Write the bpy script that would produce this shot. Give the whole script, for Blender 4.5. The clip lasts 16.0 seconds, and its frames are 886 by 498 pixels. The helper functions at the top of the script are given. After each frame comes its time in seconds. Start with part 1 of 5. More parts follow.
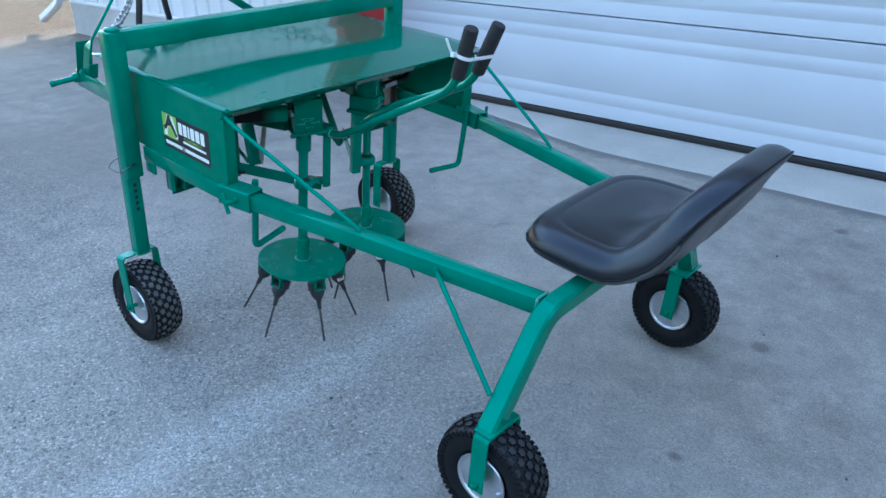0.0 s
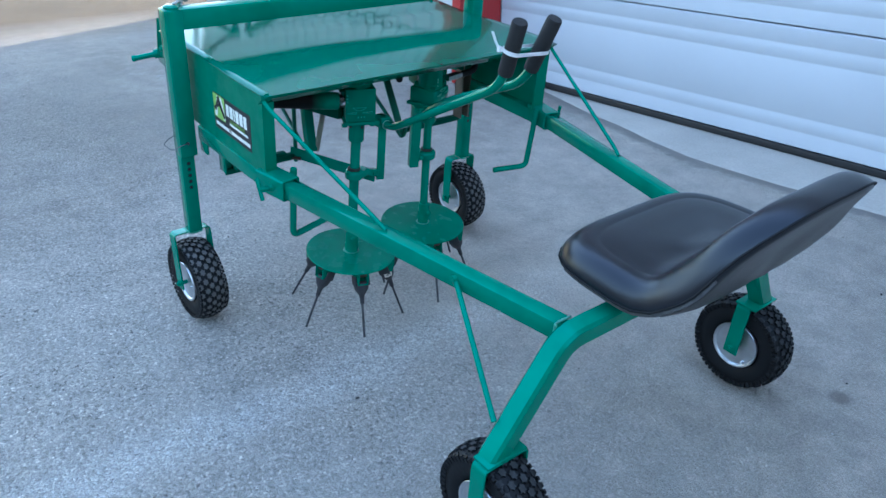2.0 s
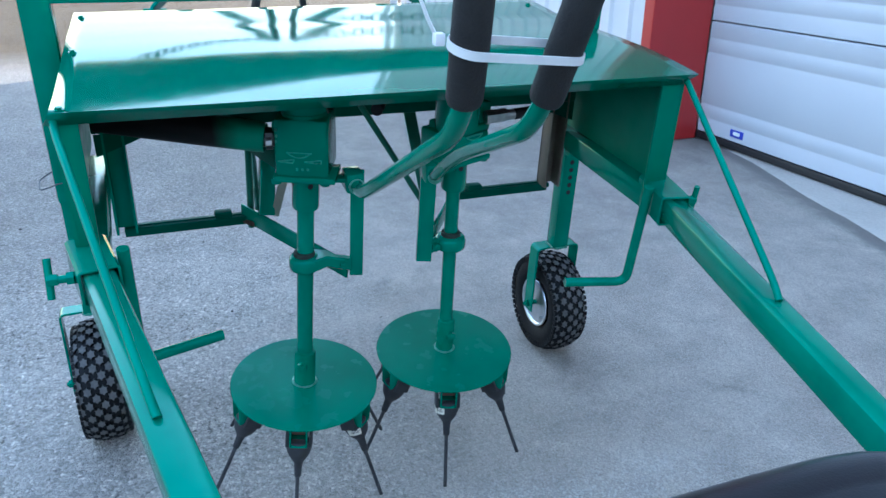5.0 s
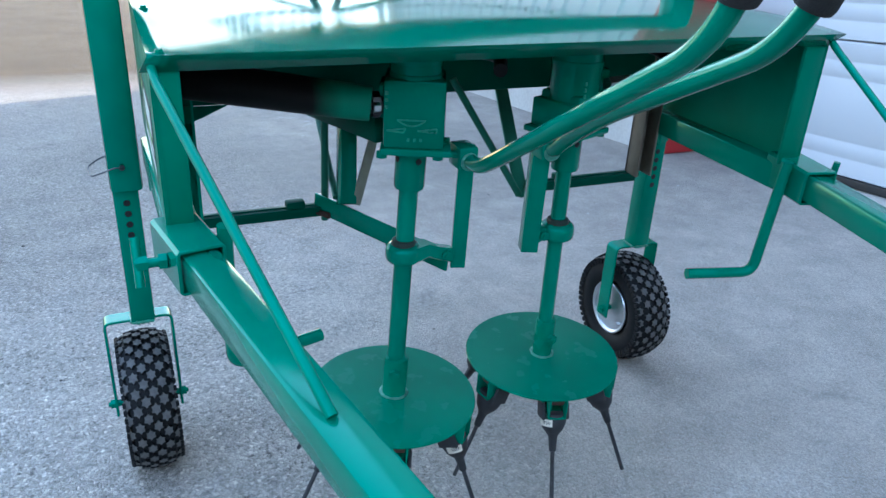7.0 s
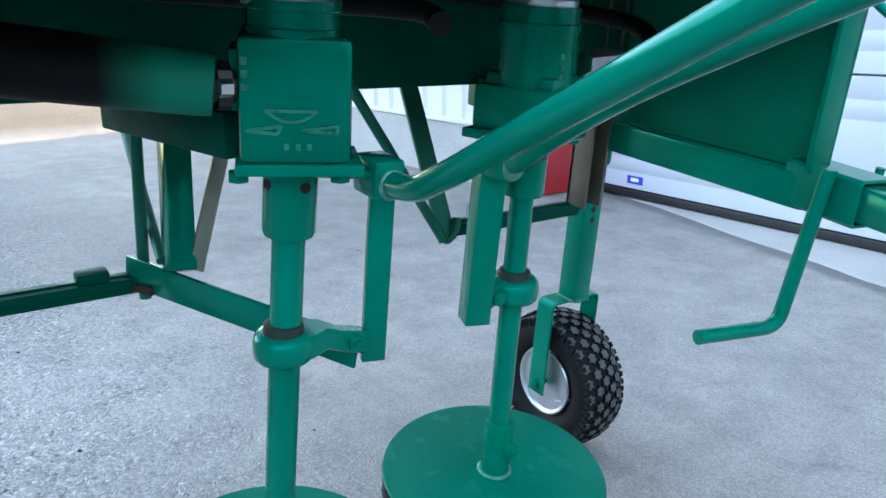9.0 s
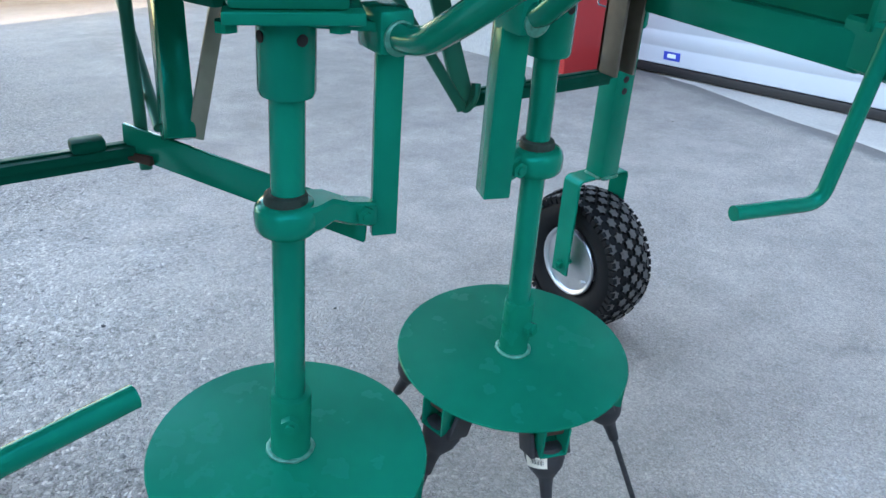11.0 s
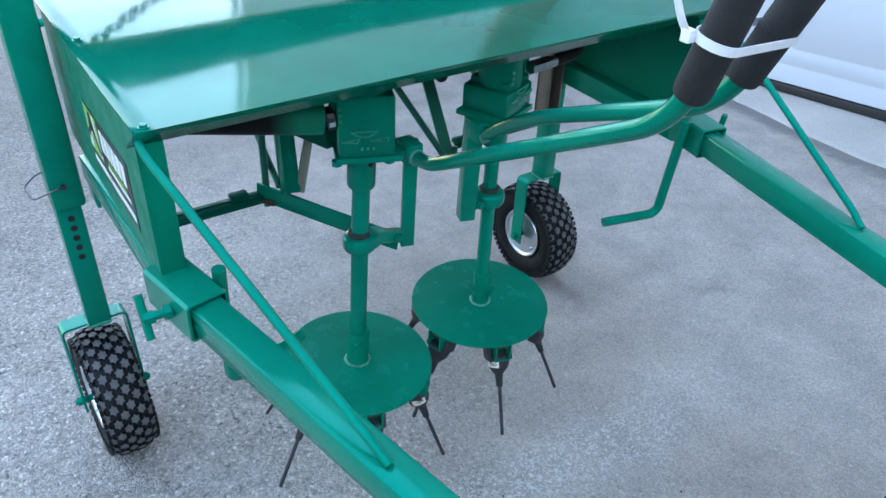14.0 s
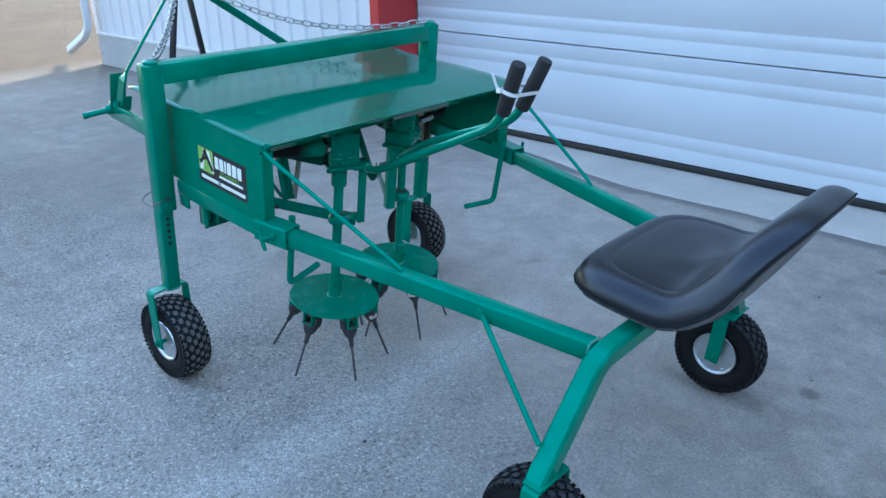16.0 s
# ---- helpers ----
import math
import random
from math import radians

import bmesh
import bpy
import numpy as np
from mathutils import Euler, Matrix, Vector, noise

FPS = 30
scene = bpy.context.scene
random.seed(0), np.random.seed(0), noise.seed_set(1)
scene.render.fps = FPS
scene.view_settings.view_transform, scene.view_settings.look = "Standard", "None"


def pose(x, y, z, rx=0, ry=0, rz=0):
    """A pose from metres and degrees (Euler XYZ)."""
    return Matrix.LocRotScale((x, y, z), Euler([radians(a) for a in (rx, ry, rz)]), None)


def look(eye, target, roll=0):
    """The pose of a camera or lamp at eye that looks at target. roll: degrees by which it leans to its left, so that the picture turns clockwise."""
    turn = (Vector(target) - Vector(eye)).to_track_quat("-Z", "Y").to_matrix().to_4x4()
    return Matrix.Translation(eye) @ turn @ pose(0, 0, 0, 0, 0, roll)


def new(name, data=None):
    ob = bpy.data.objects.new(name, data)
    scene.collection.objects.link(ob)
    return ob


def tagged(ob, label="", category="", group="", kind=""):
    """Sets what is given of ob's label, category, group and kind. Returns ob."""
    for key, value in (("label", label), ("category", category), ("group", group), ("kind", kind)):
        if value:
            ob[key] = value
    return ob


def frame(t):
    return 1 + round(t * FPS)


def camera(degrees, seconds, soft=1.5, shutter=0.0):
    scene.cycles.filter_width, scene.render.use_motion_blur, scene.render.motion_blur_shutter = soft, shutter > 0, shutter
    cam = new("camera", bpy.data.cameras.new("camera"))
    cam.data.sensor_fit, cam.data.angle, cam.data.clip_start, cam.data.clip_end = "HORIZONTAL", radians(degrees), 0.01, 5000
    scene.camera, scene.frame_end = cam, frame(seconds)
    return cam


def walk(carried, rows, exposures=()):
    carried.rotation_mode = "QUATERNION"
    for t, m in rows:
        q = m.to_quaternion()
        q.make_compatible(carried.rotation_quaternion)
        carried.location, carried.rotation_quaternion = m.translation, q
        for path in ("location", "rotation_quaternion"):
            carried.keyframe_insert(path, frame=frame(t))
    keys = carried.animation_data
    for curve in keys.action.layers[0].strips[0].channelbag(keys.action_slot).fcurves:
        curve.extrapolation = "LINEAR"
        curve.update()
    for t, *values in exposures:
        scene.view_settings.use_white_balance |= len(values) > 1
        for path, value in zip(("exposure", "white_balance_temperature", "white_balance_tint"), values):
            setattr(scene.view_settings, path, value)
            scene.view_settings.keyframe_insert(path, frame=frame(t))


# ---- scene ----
cam = camera(60.6, 16.0)
PATH = [
    (0, (0.214, 0.767, 1.369), (-0.977, 2.122, 0.505), -0.9),
    (0.5, (0.384, 0.768, 1.369), (-0.871, 2.057, 0.494), -0.8),
    (1, (0.451, 0.775, 1.359), (-0.857, 2.005, 0.477), -0.7),
    (1.5, (0.396, 0.863, 1.352), (-0.96, 2.04, 0.473), -0.4),
    (2, (0.275, 1.013, 1.348), (-1.123, 2.138, 0.465), -0.1),
    (2.5, (0.181, 1.177, 1.339), (-1.257, 2.248, 0.454), 0.5),
    (3, (0.085, 1.376, 1.311), (-1.406, 2.375, 0.43), 0.9),
    (3.5, (-0.016, 1.57, 1.275), (-1.572, 2.474, 0.403), 1.0),
    (4, (-0.15, 1.766, 1.226), (-1.772, 2.563, 0.372), 1.0),
    (4.2, (-0.193, 1.828, 1.2), (-1.842, 2.588, 0.362), 0.9),
    (6.3, (-0.452, 2.022, 0.957), (-2.224, 2.64, 0.267), 0.9),
    (6.5, (-0.459, 1.971, 0.96), (-2.225, 2.61, 0.271), 0.8),
    (7, (-0.549, 1.804, 0.942), (-2.277, 2.538, 0.253), 0.5),
    (7.5, (-0.673, 1.743, 0.918), (-2.343, 2.607, 0.238), 0.1),
    (8, (-0.784, 1.833, 0.864), (-2.387, 2.839, 0.216), 0.1),
    (8.2, (-0.846, 1.868, 0.844), (-2.425, 2.922, 0.217), 0.0),
    (10.3, (-1.046, 1.965, 0.783), (-2.645, 3.066, 0.303), 0.2),
    (10.5, (-1.04, 1.971, 0.782), (-2.629, 3.047, 0.219), -0.1),
    (11, (-1.031, 1.974, 0.765), (-2.565, 2.955, -0.062), -0.4),
    (11.5, (-1.033, 1.969, 0.746), (-2.508, 2.863, -0.266), -0.9),
    (12, (-1.023, 1.964, 0.752), (-2.482, 2.825, -0.311), -1.5),
    (12.5, (-0.967, 1.932, 0.787), (-2.428, 2.805, -0.264), -1.9),
    (13, (-0.87, 1.883, 0.888), (-2.328, 2.781, -0.146), -1.8),
    (13.5, (-0.724, 1.813, 1.048), (-2.176, 2.741, 0.033), -1.3),
    (14, (-0.592, 1.673, 1.163), (-2.032, 2.636, 0.164), -1.1),
    (14.5, (-0.421, 1.452, 1.247), (-1.805, 2.545, 0.302), -1.3),
    (15, (-0.175, 1.227, 1.288), (-1.514, 2.418, 0.4), -1.1),
    (15.5, (-0.003, 1.006, 1.339), (-1.292, 2.286, 0.503), -1.0),
    (16, (0.114, 0.768, 1.364), (-1.124, 2.125, 0.575), -0.7),
]
walk(cam, [(t, look(eye, target, roll)) for t, eye, target, roll in PATH], exposures=[
    (0, 2.33, 5560, 13.2), (2, 2.38, 5560, 13.2), (3.5, 2.48, 5581, 13.7), (4.2, 2.50, 5602, 13.7), (6.5, 2.66, 5829, 15.7), (7.2, 2.64, 5872, 15.7), (8.2, 2.85, 6042, 15.7),
    (10.5, 3.06, 6365, 17.6), (11, 2.97, 6410, 18.3), (11.5, 2.98, 6450, 19.0), (12.5, 3.02, 6450, 19.7), (13.5, 2.90, 6386, 19.0), (14.5, 2.65, 5978, 16.4), (15.2, 2.47, 5730, 14.4), (16, 2.32, 5560, 13.2)])

# ---------------- light ----------------
SUN_EL, SUN_AZ = radians(36), math.atan2(-0.37, 0.93)      # the sun stands behind the building
world = bpy.data.worlds.new("sky")
scene.world = world
world.use_nodes = True
wn = world.node_tree
sky = wn.nodes.new("ShaderNodeTexSky")
sky.sky_type = "NISHITA"
sky.sun_disc = False
sky.sun_elevation = SUN_EL
sky.sun_rotation = SUN_AZ
sky.dust_density = 0.8
sky.ozone_density = 0.3
sky.air_density = 1.8
wn.links.new(sky.outputs[0], wn.nodes["Background"].inputs[0])
wn.nodes["Background"].inputs[1].default_value = 0.15
sun_data = bpy.data.lights.new("sun", "SUN")
sun_data.energy = 2.0
sun_data.angle = radians(0.5)
sun_data.color = (1.0, 0.84, 0.64)
sun = new("sun", sun_data)
sdir = Vector((math.sin(SUN_AZ) * math.cos(SUN_EL), math.cos(SUN_AZ) * math.cos(SUN_EL), math.sin(SUN_EL)))
sun.matrix_world = look(sdir * 30, (0, 0, 0))


# ---------------- materials ----------------
def nodes(name):
    m = bpy.data.materials.new(name)
    m.use_nodes = True
    return m, m.node_tree, m.node_tree.nodes["Principled BSDF"]


def add(nt, kind, **values):
    n = nt.nodes.new(kind)
    for k, v in values.items():
        n.inputs[k].default_value = v
    return n


def ramp(nt, source, stops):
    r = nt.nodes.new("ShaderNodeValToRGB")
    el = r.color_ramp.elements
    while len(el) < len(stops):
        el.new(0.5)
    for e, (p, c) in zip(el, stops):
        e.position = p
        e.color = (*c, 1) if len(c) == 3 else c
    nt.links.new(source, r.inputs[0])
    return r.outputs[0]


def noise_tex(nt, scale, detail=4, rough=0.55, coords=None):
    n = add(nt, "ShaderNodeTexNoise", Scale=scale, Detail=detail, Roughness=rough)
    nt.links.new(coords if coords is not None else place(nt), n.inputs["Vector"])
    return n.outputs["Fac"]


def place(nt):
    for n in nt.nodes:
        if n.bl_idname == "ShaderNodeNewGeometry":
            return n.outputs["Position"]
    return nt.nodes.new("ShaderNodeNewGeometry").outputs["Position"]


def mix(nt, fac, a, b, mode="MIX"):
    m = nt.nodes.new("ShaderNodeMix")
    m.data_type, m.blend_type = "RGBA", mode
    for sock, v in ((m.inputs[0], fac), (m.inputs[6], a), (m.inputs[7], b)):
        if isinstance(v, (int, float)):
            sock.default_value = v
        elif isinstance(v, tuple):
            sock.default_value = (*v, 1)
        else:
            nt.links.new(v, sock)
    return m.outputs[2]


def bump(nt, bsdf, height, strength, distance=0.01):
    b = add(nt, "ShaderNodeBump", Strength=strength, Distance=distance)
    nt.links.new(height, b.inputs["Height"])
    nt.links.new(b.outputs[0], bsdf.inputs["Normal"])
    return b


def paint(name, colour, rough=0.28, wave=0.12, chips=(0.02, 0.02, 0.018), gloss=0.5):
    """Sprayed gloss enamel: uneven coat, orange peel, a few scuffs."""
    m, nt, b = nodes(name)
    big = noise_tex(nt, 7, 3)
    small = noise_tex(nt, 160, 2)
    c = ramp(nt, big, [(0.3, tuple(x * 0.86 for x in colour)), (0.7, tuple(x * 1.12 for x in colour))])
    scuff = ramp(nt, noise_tex(nt, 46, 6, 0.7), [(0.70, (0, 0, 0)), (0.78, (1, 1, 1))])
    c = mix(nt, scuff, c, chips)
    smudge = ramp(nt, noise_tex(nt, 13, 8, 0.72), [(0.69, (0, 0, 0)), (0.76, (0.8, 0.8, 0.8))])
    c = mix(nt, smudge, c, tuple(x * 0.45 + 0.008 for x in colour))
    nt.links.new(c, b.inputs["Base Color"])
    nt.links.new(ramp(nt, noise_tex(nt, 22, 4), [(0.3, (rough * 0.75,) * 3), (0.75, (rough * 1.35,) * 3)]), b.inputs["Roughness"])
    b.inputs["IOR"].default_value = 1.5
    b.inputs["Specular IOR Level"].default_value = gloss
    b.inputs["Specular Tint"].default_value = (0.0, 1.0, 0.85, 1)
    h = mix(nt, 0.25, big, small)
    bump(nt, b, h, wave, 0.004)
    return m


def plain(name, colour, rough=0.5, metal=0.0, grain=60, var=0.2, relief=0.1, spec=0.5):
    m, nt, b = nodes(name)
    b.inputs["Specular IOR Level"].default_value = spec
    f = mix(nt, 0.4, noise_tex(nt, grain, 5), noise_tex(nt, grain * 0.12, 3))
    c = ramp(nt, f, [(0.3, tuple(x * (1 - var) for x in colour)), (0.7, tuple(min(1, x * (1 + var)) for x in colour))])
    nt.links.new(c, b.inputs["Base Color"])
    b.inputs["Metallic"].default_value = metal
    nt.links.new(ramp(nt, f, [(0.2, (rough * 0.8,) * 3), (0.8, (min(1, rough * 1.2),) * 3)]), b.inputs["Roughness"])
    bump(nt, b, f, relief, 0.003)
    return m


GREEN = paint("green_enamel", (0.0, 0.172, 0.102), 0.17, 0.03, (0.0, 0.145, 0.085), 0.50)
DECK = paint("green_sheet_enamel", (0.0, 0.120, 0.070), 0.085, 0.006, (0.0, 0.10, 0.058), 0.38)
RUBBED = plain("rubbed_green_paint", (0.012, 0.205, 0.130), 0.3, 0.1, 120, 0.5, 0.5)
WELD = plain("bright_weld_bead", (0.06, 0.26, 0.19), 0.35, 0.2, 160, 0.5, 0.5)
RUST = plain("rusty_steel", (0.055, 0.026, 0.016), 0.8, 0, 120, 0.5, 0.4)
GRIME = plain("dark_grease", (0.012, 0.026, 0.018), 0.7, 0, 200, 0.5, 0.8)
# darker copy of the green: shade below the deck put into the colour
SHADED = paint("shade_darkened_green", (0.001, 0.075, 0.046), 0.5, 0.1, (0.004, 0.03, 0.02), 0.08)
CAST = paint("green_painted_casting", (0.0, 0.140, 0.080), 0.20, 0.55, (0.0, 0.14, 0.09), 0.5)
BARE = plain("bare_pale_steel", (0.30, 0.285, 0.23), 0.5, 0.2, 26, 0.25, 0.15)
RAW = plain("bare_brownish_steel", (0.150, 0.128, 0.098), 0.48, 0.35, 26, 0.35, 0.15)
PANEL = paint("green_panel_enamel", (0.0, 0.160, 0.090), 0.42, 0.03, (0.0, 0.13, 0.075), 0.2)
DISC = paint("green_disc_enamel", (0.0, 0.160, 0.092), 0.24, 0.02, (0.0, 0.135, 0.078), 0.18)
WORN = paint("thin_green_coat", (0.03, 0.13, 0.085), 0.40, 0.2, (0.10, 0.055, 0.03))
RUBBER = plain("black_rubber", (0.0060, 0.0068, 0.0082), 0.62, 0, 90, 0.3, 0.2, 0.2)
CUP = plain("dusty_cup_rubber", (0.034, 0.034, 0.037), 0.6, 0, 60, 0.3, 0.12, 0.3)
SCUFFED = plain("scuffed_grey_vinyl", (0.060, 0.060, 0.060), 0.7, 0, 90, 0.5, 0.3, 0.3)
LUG = plain("dusty_tread_rubber", (0.105, 0.104, 0.102), 0.85, 0, 120, 0.35, 0.3, 0.2)
LUG_DARK = plain("clean_tread_rubber", (0.030, 0.031, 0.032), 0.8, 0, 120, 0.4, 0.3, 0.2)
FOAM = plain("black_foam", (0.017, 0.016, 0.016), 0.92, 0, 400, 0.5, 0.6)
ZINC = plain("zinc_plated_steel", (0.62, 0.64, 0.67), 0.36, 1.0, 40, 0.15, 0.1)
STEEL = plain("bare_steel_rod", (0.085, 0.088, 0.095), 0.42, 0.9, 120, 0.3, 0.15)
CHAIN = plain("galvanised_chain_steel", (0.36, 0.37, 0.37), 0.38, 1.0, 80, 0.3, 0.2)
# near-black underside: the shade below the deck is put into its colour
UNDER = plain("shade_dark_underside", (0.006, 0.007, 0.007), 0.6, 0, 30, 0.4, 0.1)
DARK = plain("dark_hole", (0.006, 0.006, 0.006), 0.8)
BLACKBAR = plain("black_painted_steel", (0.012, 0.012, 0.014), 0.35, 0, 80, 0.3, 0.1)
WHITE_PLASTIC = plain("white_nylon", (0.80, 0.80, 0.80), 0.38, 0, 60, 0.04, 0.05)
PAPER = plain("white_label_paper", (0.72, 0.66, 0.55), 0.7, 0, 200, 0.1, 0.05)
INK = plain("black_ink", (0.012, 0.012, 0.014), 0.35, 0, 60, 0.2, 0.02)
LIME = plain("lime_print", (0.28, 0.52, 0.10), 0.35, 0, 40, 0.25, 0.02)
PALE = plain("pale_print", (0.78, 0.82, 0.74), 0.35, 0, 40, 0.06, 0.02)
BLUE = plain("blue_print", (0.03, 0.06, 0.45), 0.4, 0, 40, 0.1, 0.02)


def vinyl():
    m, nt, b = nodes("black_vinyl")
    cell = add(nt, "ShaderNodeTexVoronoi", Scale=420)
    nt.links.new(place(nt), cell.inputs["Vector"])
    c = ramp(nt, noise_tex(nt, 9, 3), [(0.3, (0.0055, 0.0060, 0.0080)), (0.7, (0.0085, 0.0092, 0.0125))])
    nt.links.new(c, b.inputs["Base Color"])
    b.inputs["Roughness"].default_value = 0.29
    b.inputs["Specular Tint"].default_value = (0.78, 0.87, 1.0, 1)
    b.inputs["Specular IOR Level"].default_value = 0.50
    bump(nt, b, cell.outputs["Distance"], 0.12, 0.001)
    return m


VINYL = vinyl()


def overspray():
    """Black tube, green where the spray gun reached its inner end."""
    m, nt, b = nodes("black_tube_with_green_overspray")
    tc = nt.nodes.new("ShaderNodeTexCoord")
    xyz = nt.nodes.new("ShaderNodeSeparateXYZ")
    nt.links.new(tc.outputs["Object"], xyz.inputs[0])
    r = add(nt, "ShaderNodeMapRange", **{"From Min": -0.365, "From Max": -0.315})
    nt.links.new(xyz.outputs[1], r.inputs[0])
    mist = mix(nt, 0.35, r.outputs[0], noise_tex(nt, 60, 4), "OVERLAY")
    c = mix(nt, mist, (0.005, 0.005, 0.006), (0.0, 0.170, 0.102))
    nt.links.new(c, b.inputs["Base Color"])
    b.inputs["Roughness"].default_value = 0.55
    b.inputs["Specular IOR Level"].default_value = 0.15
    return m


OVERSPRAY = overspray()


GROUND_Z = -0.007


def ground_material():
    """Exposed-aggregate paving: small close-set stones with dark pits, worn smooth in places, pale scuffed streaks and stains."""
    m, nt, b = nodes("worn_paving")
    pos = place(nt)
    wob = add(nt, "ShaderNodeTexNoise", Scale=90, Detail=2)
    nt.links.new(pos, wob.inputs["Vector"])
    vadd = nt.nodes.new("ShaderNodeVectorMath")
    vadd.operation = "MULTIPLY_ADD"
    nt.links.new(wob.outputs["Color"], vadd.inputs[0])
    vadd.inputs[1].default_value = (0.013, 0.013, 0.0)
    nt.links.new(pos, vadd.inputs[2])
    cells = vadd.outputs[0]
    stone = add(nt, "ShaderNodeTexVoronoi", Scale=150)
    joint = add(nt, "ShaderNodeTexVoronoi", Scale=150)
    joint.feature = "DISTANCE_TO_EDGE"
    for n in (stone, joint):
        nt.links.new(cells, n.inputs["Vector"])
    sep = nt.nodes.new("ShaderNodeSeparateColor")
    nt.links.new(stone.outputs["Color"], sep.inputs[0])
    xyz = nt.nodes.new("ShaderNodeSeparateXYZ")
    nt.links.new(pos, xyz.inputs[0])
    blotch = noise_tex(nt, 0.8, 5, 0.6)
    mid = noise_tex(nt, 5, 6, 0.65)
    fine = noise_tex(nt, 330, 3, 0.75)
    tiny = noise_tex(nt, 900, 2, 0.6)

    def band(source, lo, hi):
        r = add(nt, "ShaderNodeMapRange", **{"From Min": lo, "From Max": hi})
        r.interpolation_type = "SMOOTHSTEP"
        nt.links.new(source, r.inputs[0])
        return r.outputs[0]

    def calc(op, a, c):
        n = nt.nodes.new("ShaderNodeMath")
        n.operation = op
        for sock, v in zip(n.inputs, (a, c)):
            if isinstance(v, (int, float)):
                sock.default_value = v
            else:
                nt.links.new(v, sock)
        return n.outputs[0]

    # worn smooth towards the building and behind the machine
    door_side = band(calc("ADD", xyz.outputs[1], mid), 2.5, 3.3)
    seat_side = calc("MULTIPLY", band(calc("ADD", xyz.outputs[0], mid), -0.9, 0.1), 0.8)
    smooth = calc("MAXIMUM", door_side, seat_side)
    # ground tone
    base = ramp(nt, blotch, [(0.30, (0.490, 0.456, 0.415)), (0.50, (0.576, 0.537, 0.487)), (0.70, (0.666, 0.620, 0.562))])
    base = mix(nt, ramp(nt, mid, [(0.32, (0.42,) * 3), (0.60, (0, 0, 0))]), base, (0.39, 0.375, 0.347))
    tone = ramp(nt, sep.outputs[0], [(0.0, (0.64,) * 3), (0.15, (0.86,) * 3), (0.75, (1.08,) * 3), (0.93, (1.26,) * 3), (1.0, (1.55,) * 3)])
    soft_tone = ramp(nt, fine, [(0.28, (0.62,) * 3), (0.72, (1.34,) * 3)])
    base = mix(nt, 1.0, base, mix(nt, smooth, tone, soft_tone), "MULTIPLY")
    # dark pits between the stones
    pit = ramp(nt, joint.outputs["Distance"], [(0.0, (0.66,) * 3), (0.16, (1.0,) * 3)])
    pit = mix(nt, calc("MULTIPLY", band(fine, 0.34, 0.56), calc("SUBTRACT", 1.0, calc("MULTIPLY", smooth, 0.55))), (1, 1, 1), pit)
    base = mix(nt, 1.0, base, pit, "MULTIPLY")
    lump = ramp(nt, noise_tex(nt, 95, 5, 0.62), [(0.32, (0.66,) * 3), (0.46, (0.95,) * 3), (0.58, (1.06,) * 3), (0.70, (1.22,) * 3)])
    base = mix(nt, calc("SUBTRACT", 0.9, calc("MULTIPLY", smooth, 0.45)), base, mix(nt, 1.0, base, lump, "MULTIPLY"))
    # broken-out pits in loose clusters
    chip = calc("SUBTRACT", 1.0, band(noise_tex(nt, 70, 6, 0.66), 0.36, 0.43))
    chip = calc("MULTIPLY", chip, calc("ADD", calc("ADD", calc("MULTIPLY", band(noise_tex(nt, 3.4, 5, 0.65), 0.42, 0.60), 0.75), 0.18), calc("MULTIPLY", smooth, -0.85)))
    chip = calc("MAXIMUM", chip, 0.0)
    base = mix(nt, calc("MULTIPLY", chip, 0.9), base, (0.095, 0.091, 0.086))
    # worn concrete skin: darker film with cloudy pale bloom
    skin = ramp(nt, noise_tex(nt, 11, 8, 0.7), [(0.34, (0.74, 0.74, 0.73)), (0.52, (0.86, 0.86, 0.85)), (0.66, (1.00, 0.99, 0.98))])
    bloom = ramp(nt, noise_tex(nt, 7, 8, 0.72), [(0.34, (0.79, 0.765, 0.745)), (0.52, (0.92, 0.89, 0.862)), (0.68, (1.05, 1.02, 0.99))])
    base = mix(nt, door_side, base, mix(nt, 1.0, base, bloom, "MULTIPLY"))
    base = mix(nt, seat_side, base, mix(nt, 1.0, base, skin, "MULTIPLY"))
    # pale scuffed streak lying across the paving, and broad pale dust
    streak = calc("SUBTRACT", 1.0, band(calc("ABSOLUTE", calc("ADD", xyz.outputs[0], calc("ADD", calc("MULTIPLY", mid, 0.25), 1.27)), 0), 0.02, 0.17))
    streak = calc("MULTIPLY", streak, band(xyz.outputs[1], 0.0, 1.0))
    streak = calc("MULTIPLY", streak, calc("SUBTRACT", 1.0, band(xyz.outputs[1], 2.4, 3.4)))
    pale = calc("MAXIMUM", calc("MULTIPLY", streak, 0.75), band(noise_tex(nt, 1.5, 7, 0.68), 0.60, 0.80))
    grit = add(nt, "ShaderNodeTexVoronoi", Scale=270)
    nt.links.new(cells, grit.inputs["Vector"])
    gsep = nt.nodes.new("ShaderNodeSeparateColor")
    nt.links.new(grit.outputs["Color"], gsep.inputs[0])
    flecks = calc("MULTIPLY", pale, calc("ADD", calc("MULTIPLY", calc("MAXIMUM", band(gsep.outputs[1], 0.72, 0.92), calc("MULTIPLY", band(sep.outputs[1], 0.80, 0.95), 0.7)), 0.8), 0.12))
    base = mix(nt, flecks, base, (0.90, 0.89, 0.87))
    # stains: round oily drops and long dark smears
    drops = add(nt, "ShaderNodeTexVoronoi", Scale=1.7)
    nt.links.new(pos, drops.inputs["Vector"])
    dsep = nt.nodes.new("ShaderNodeSeparateColor")
    nt.links.new(drops.outputs["Color"], dsep.inputs[0])
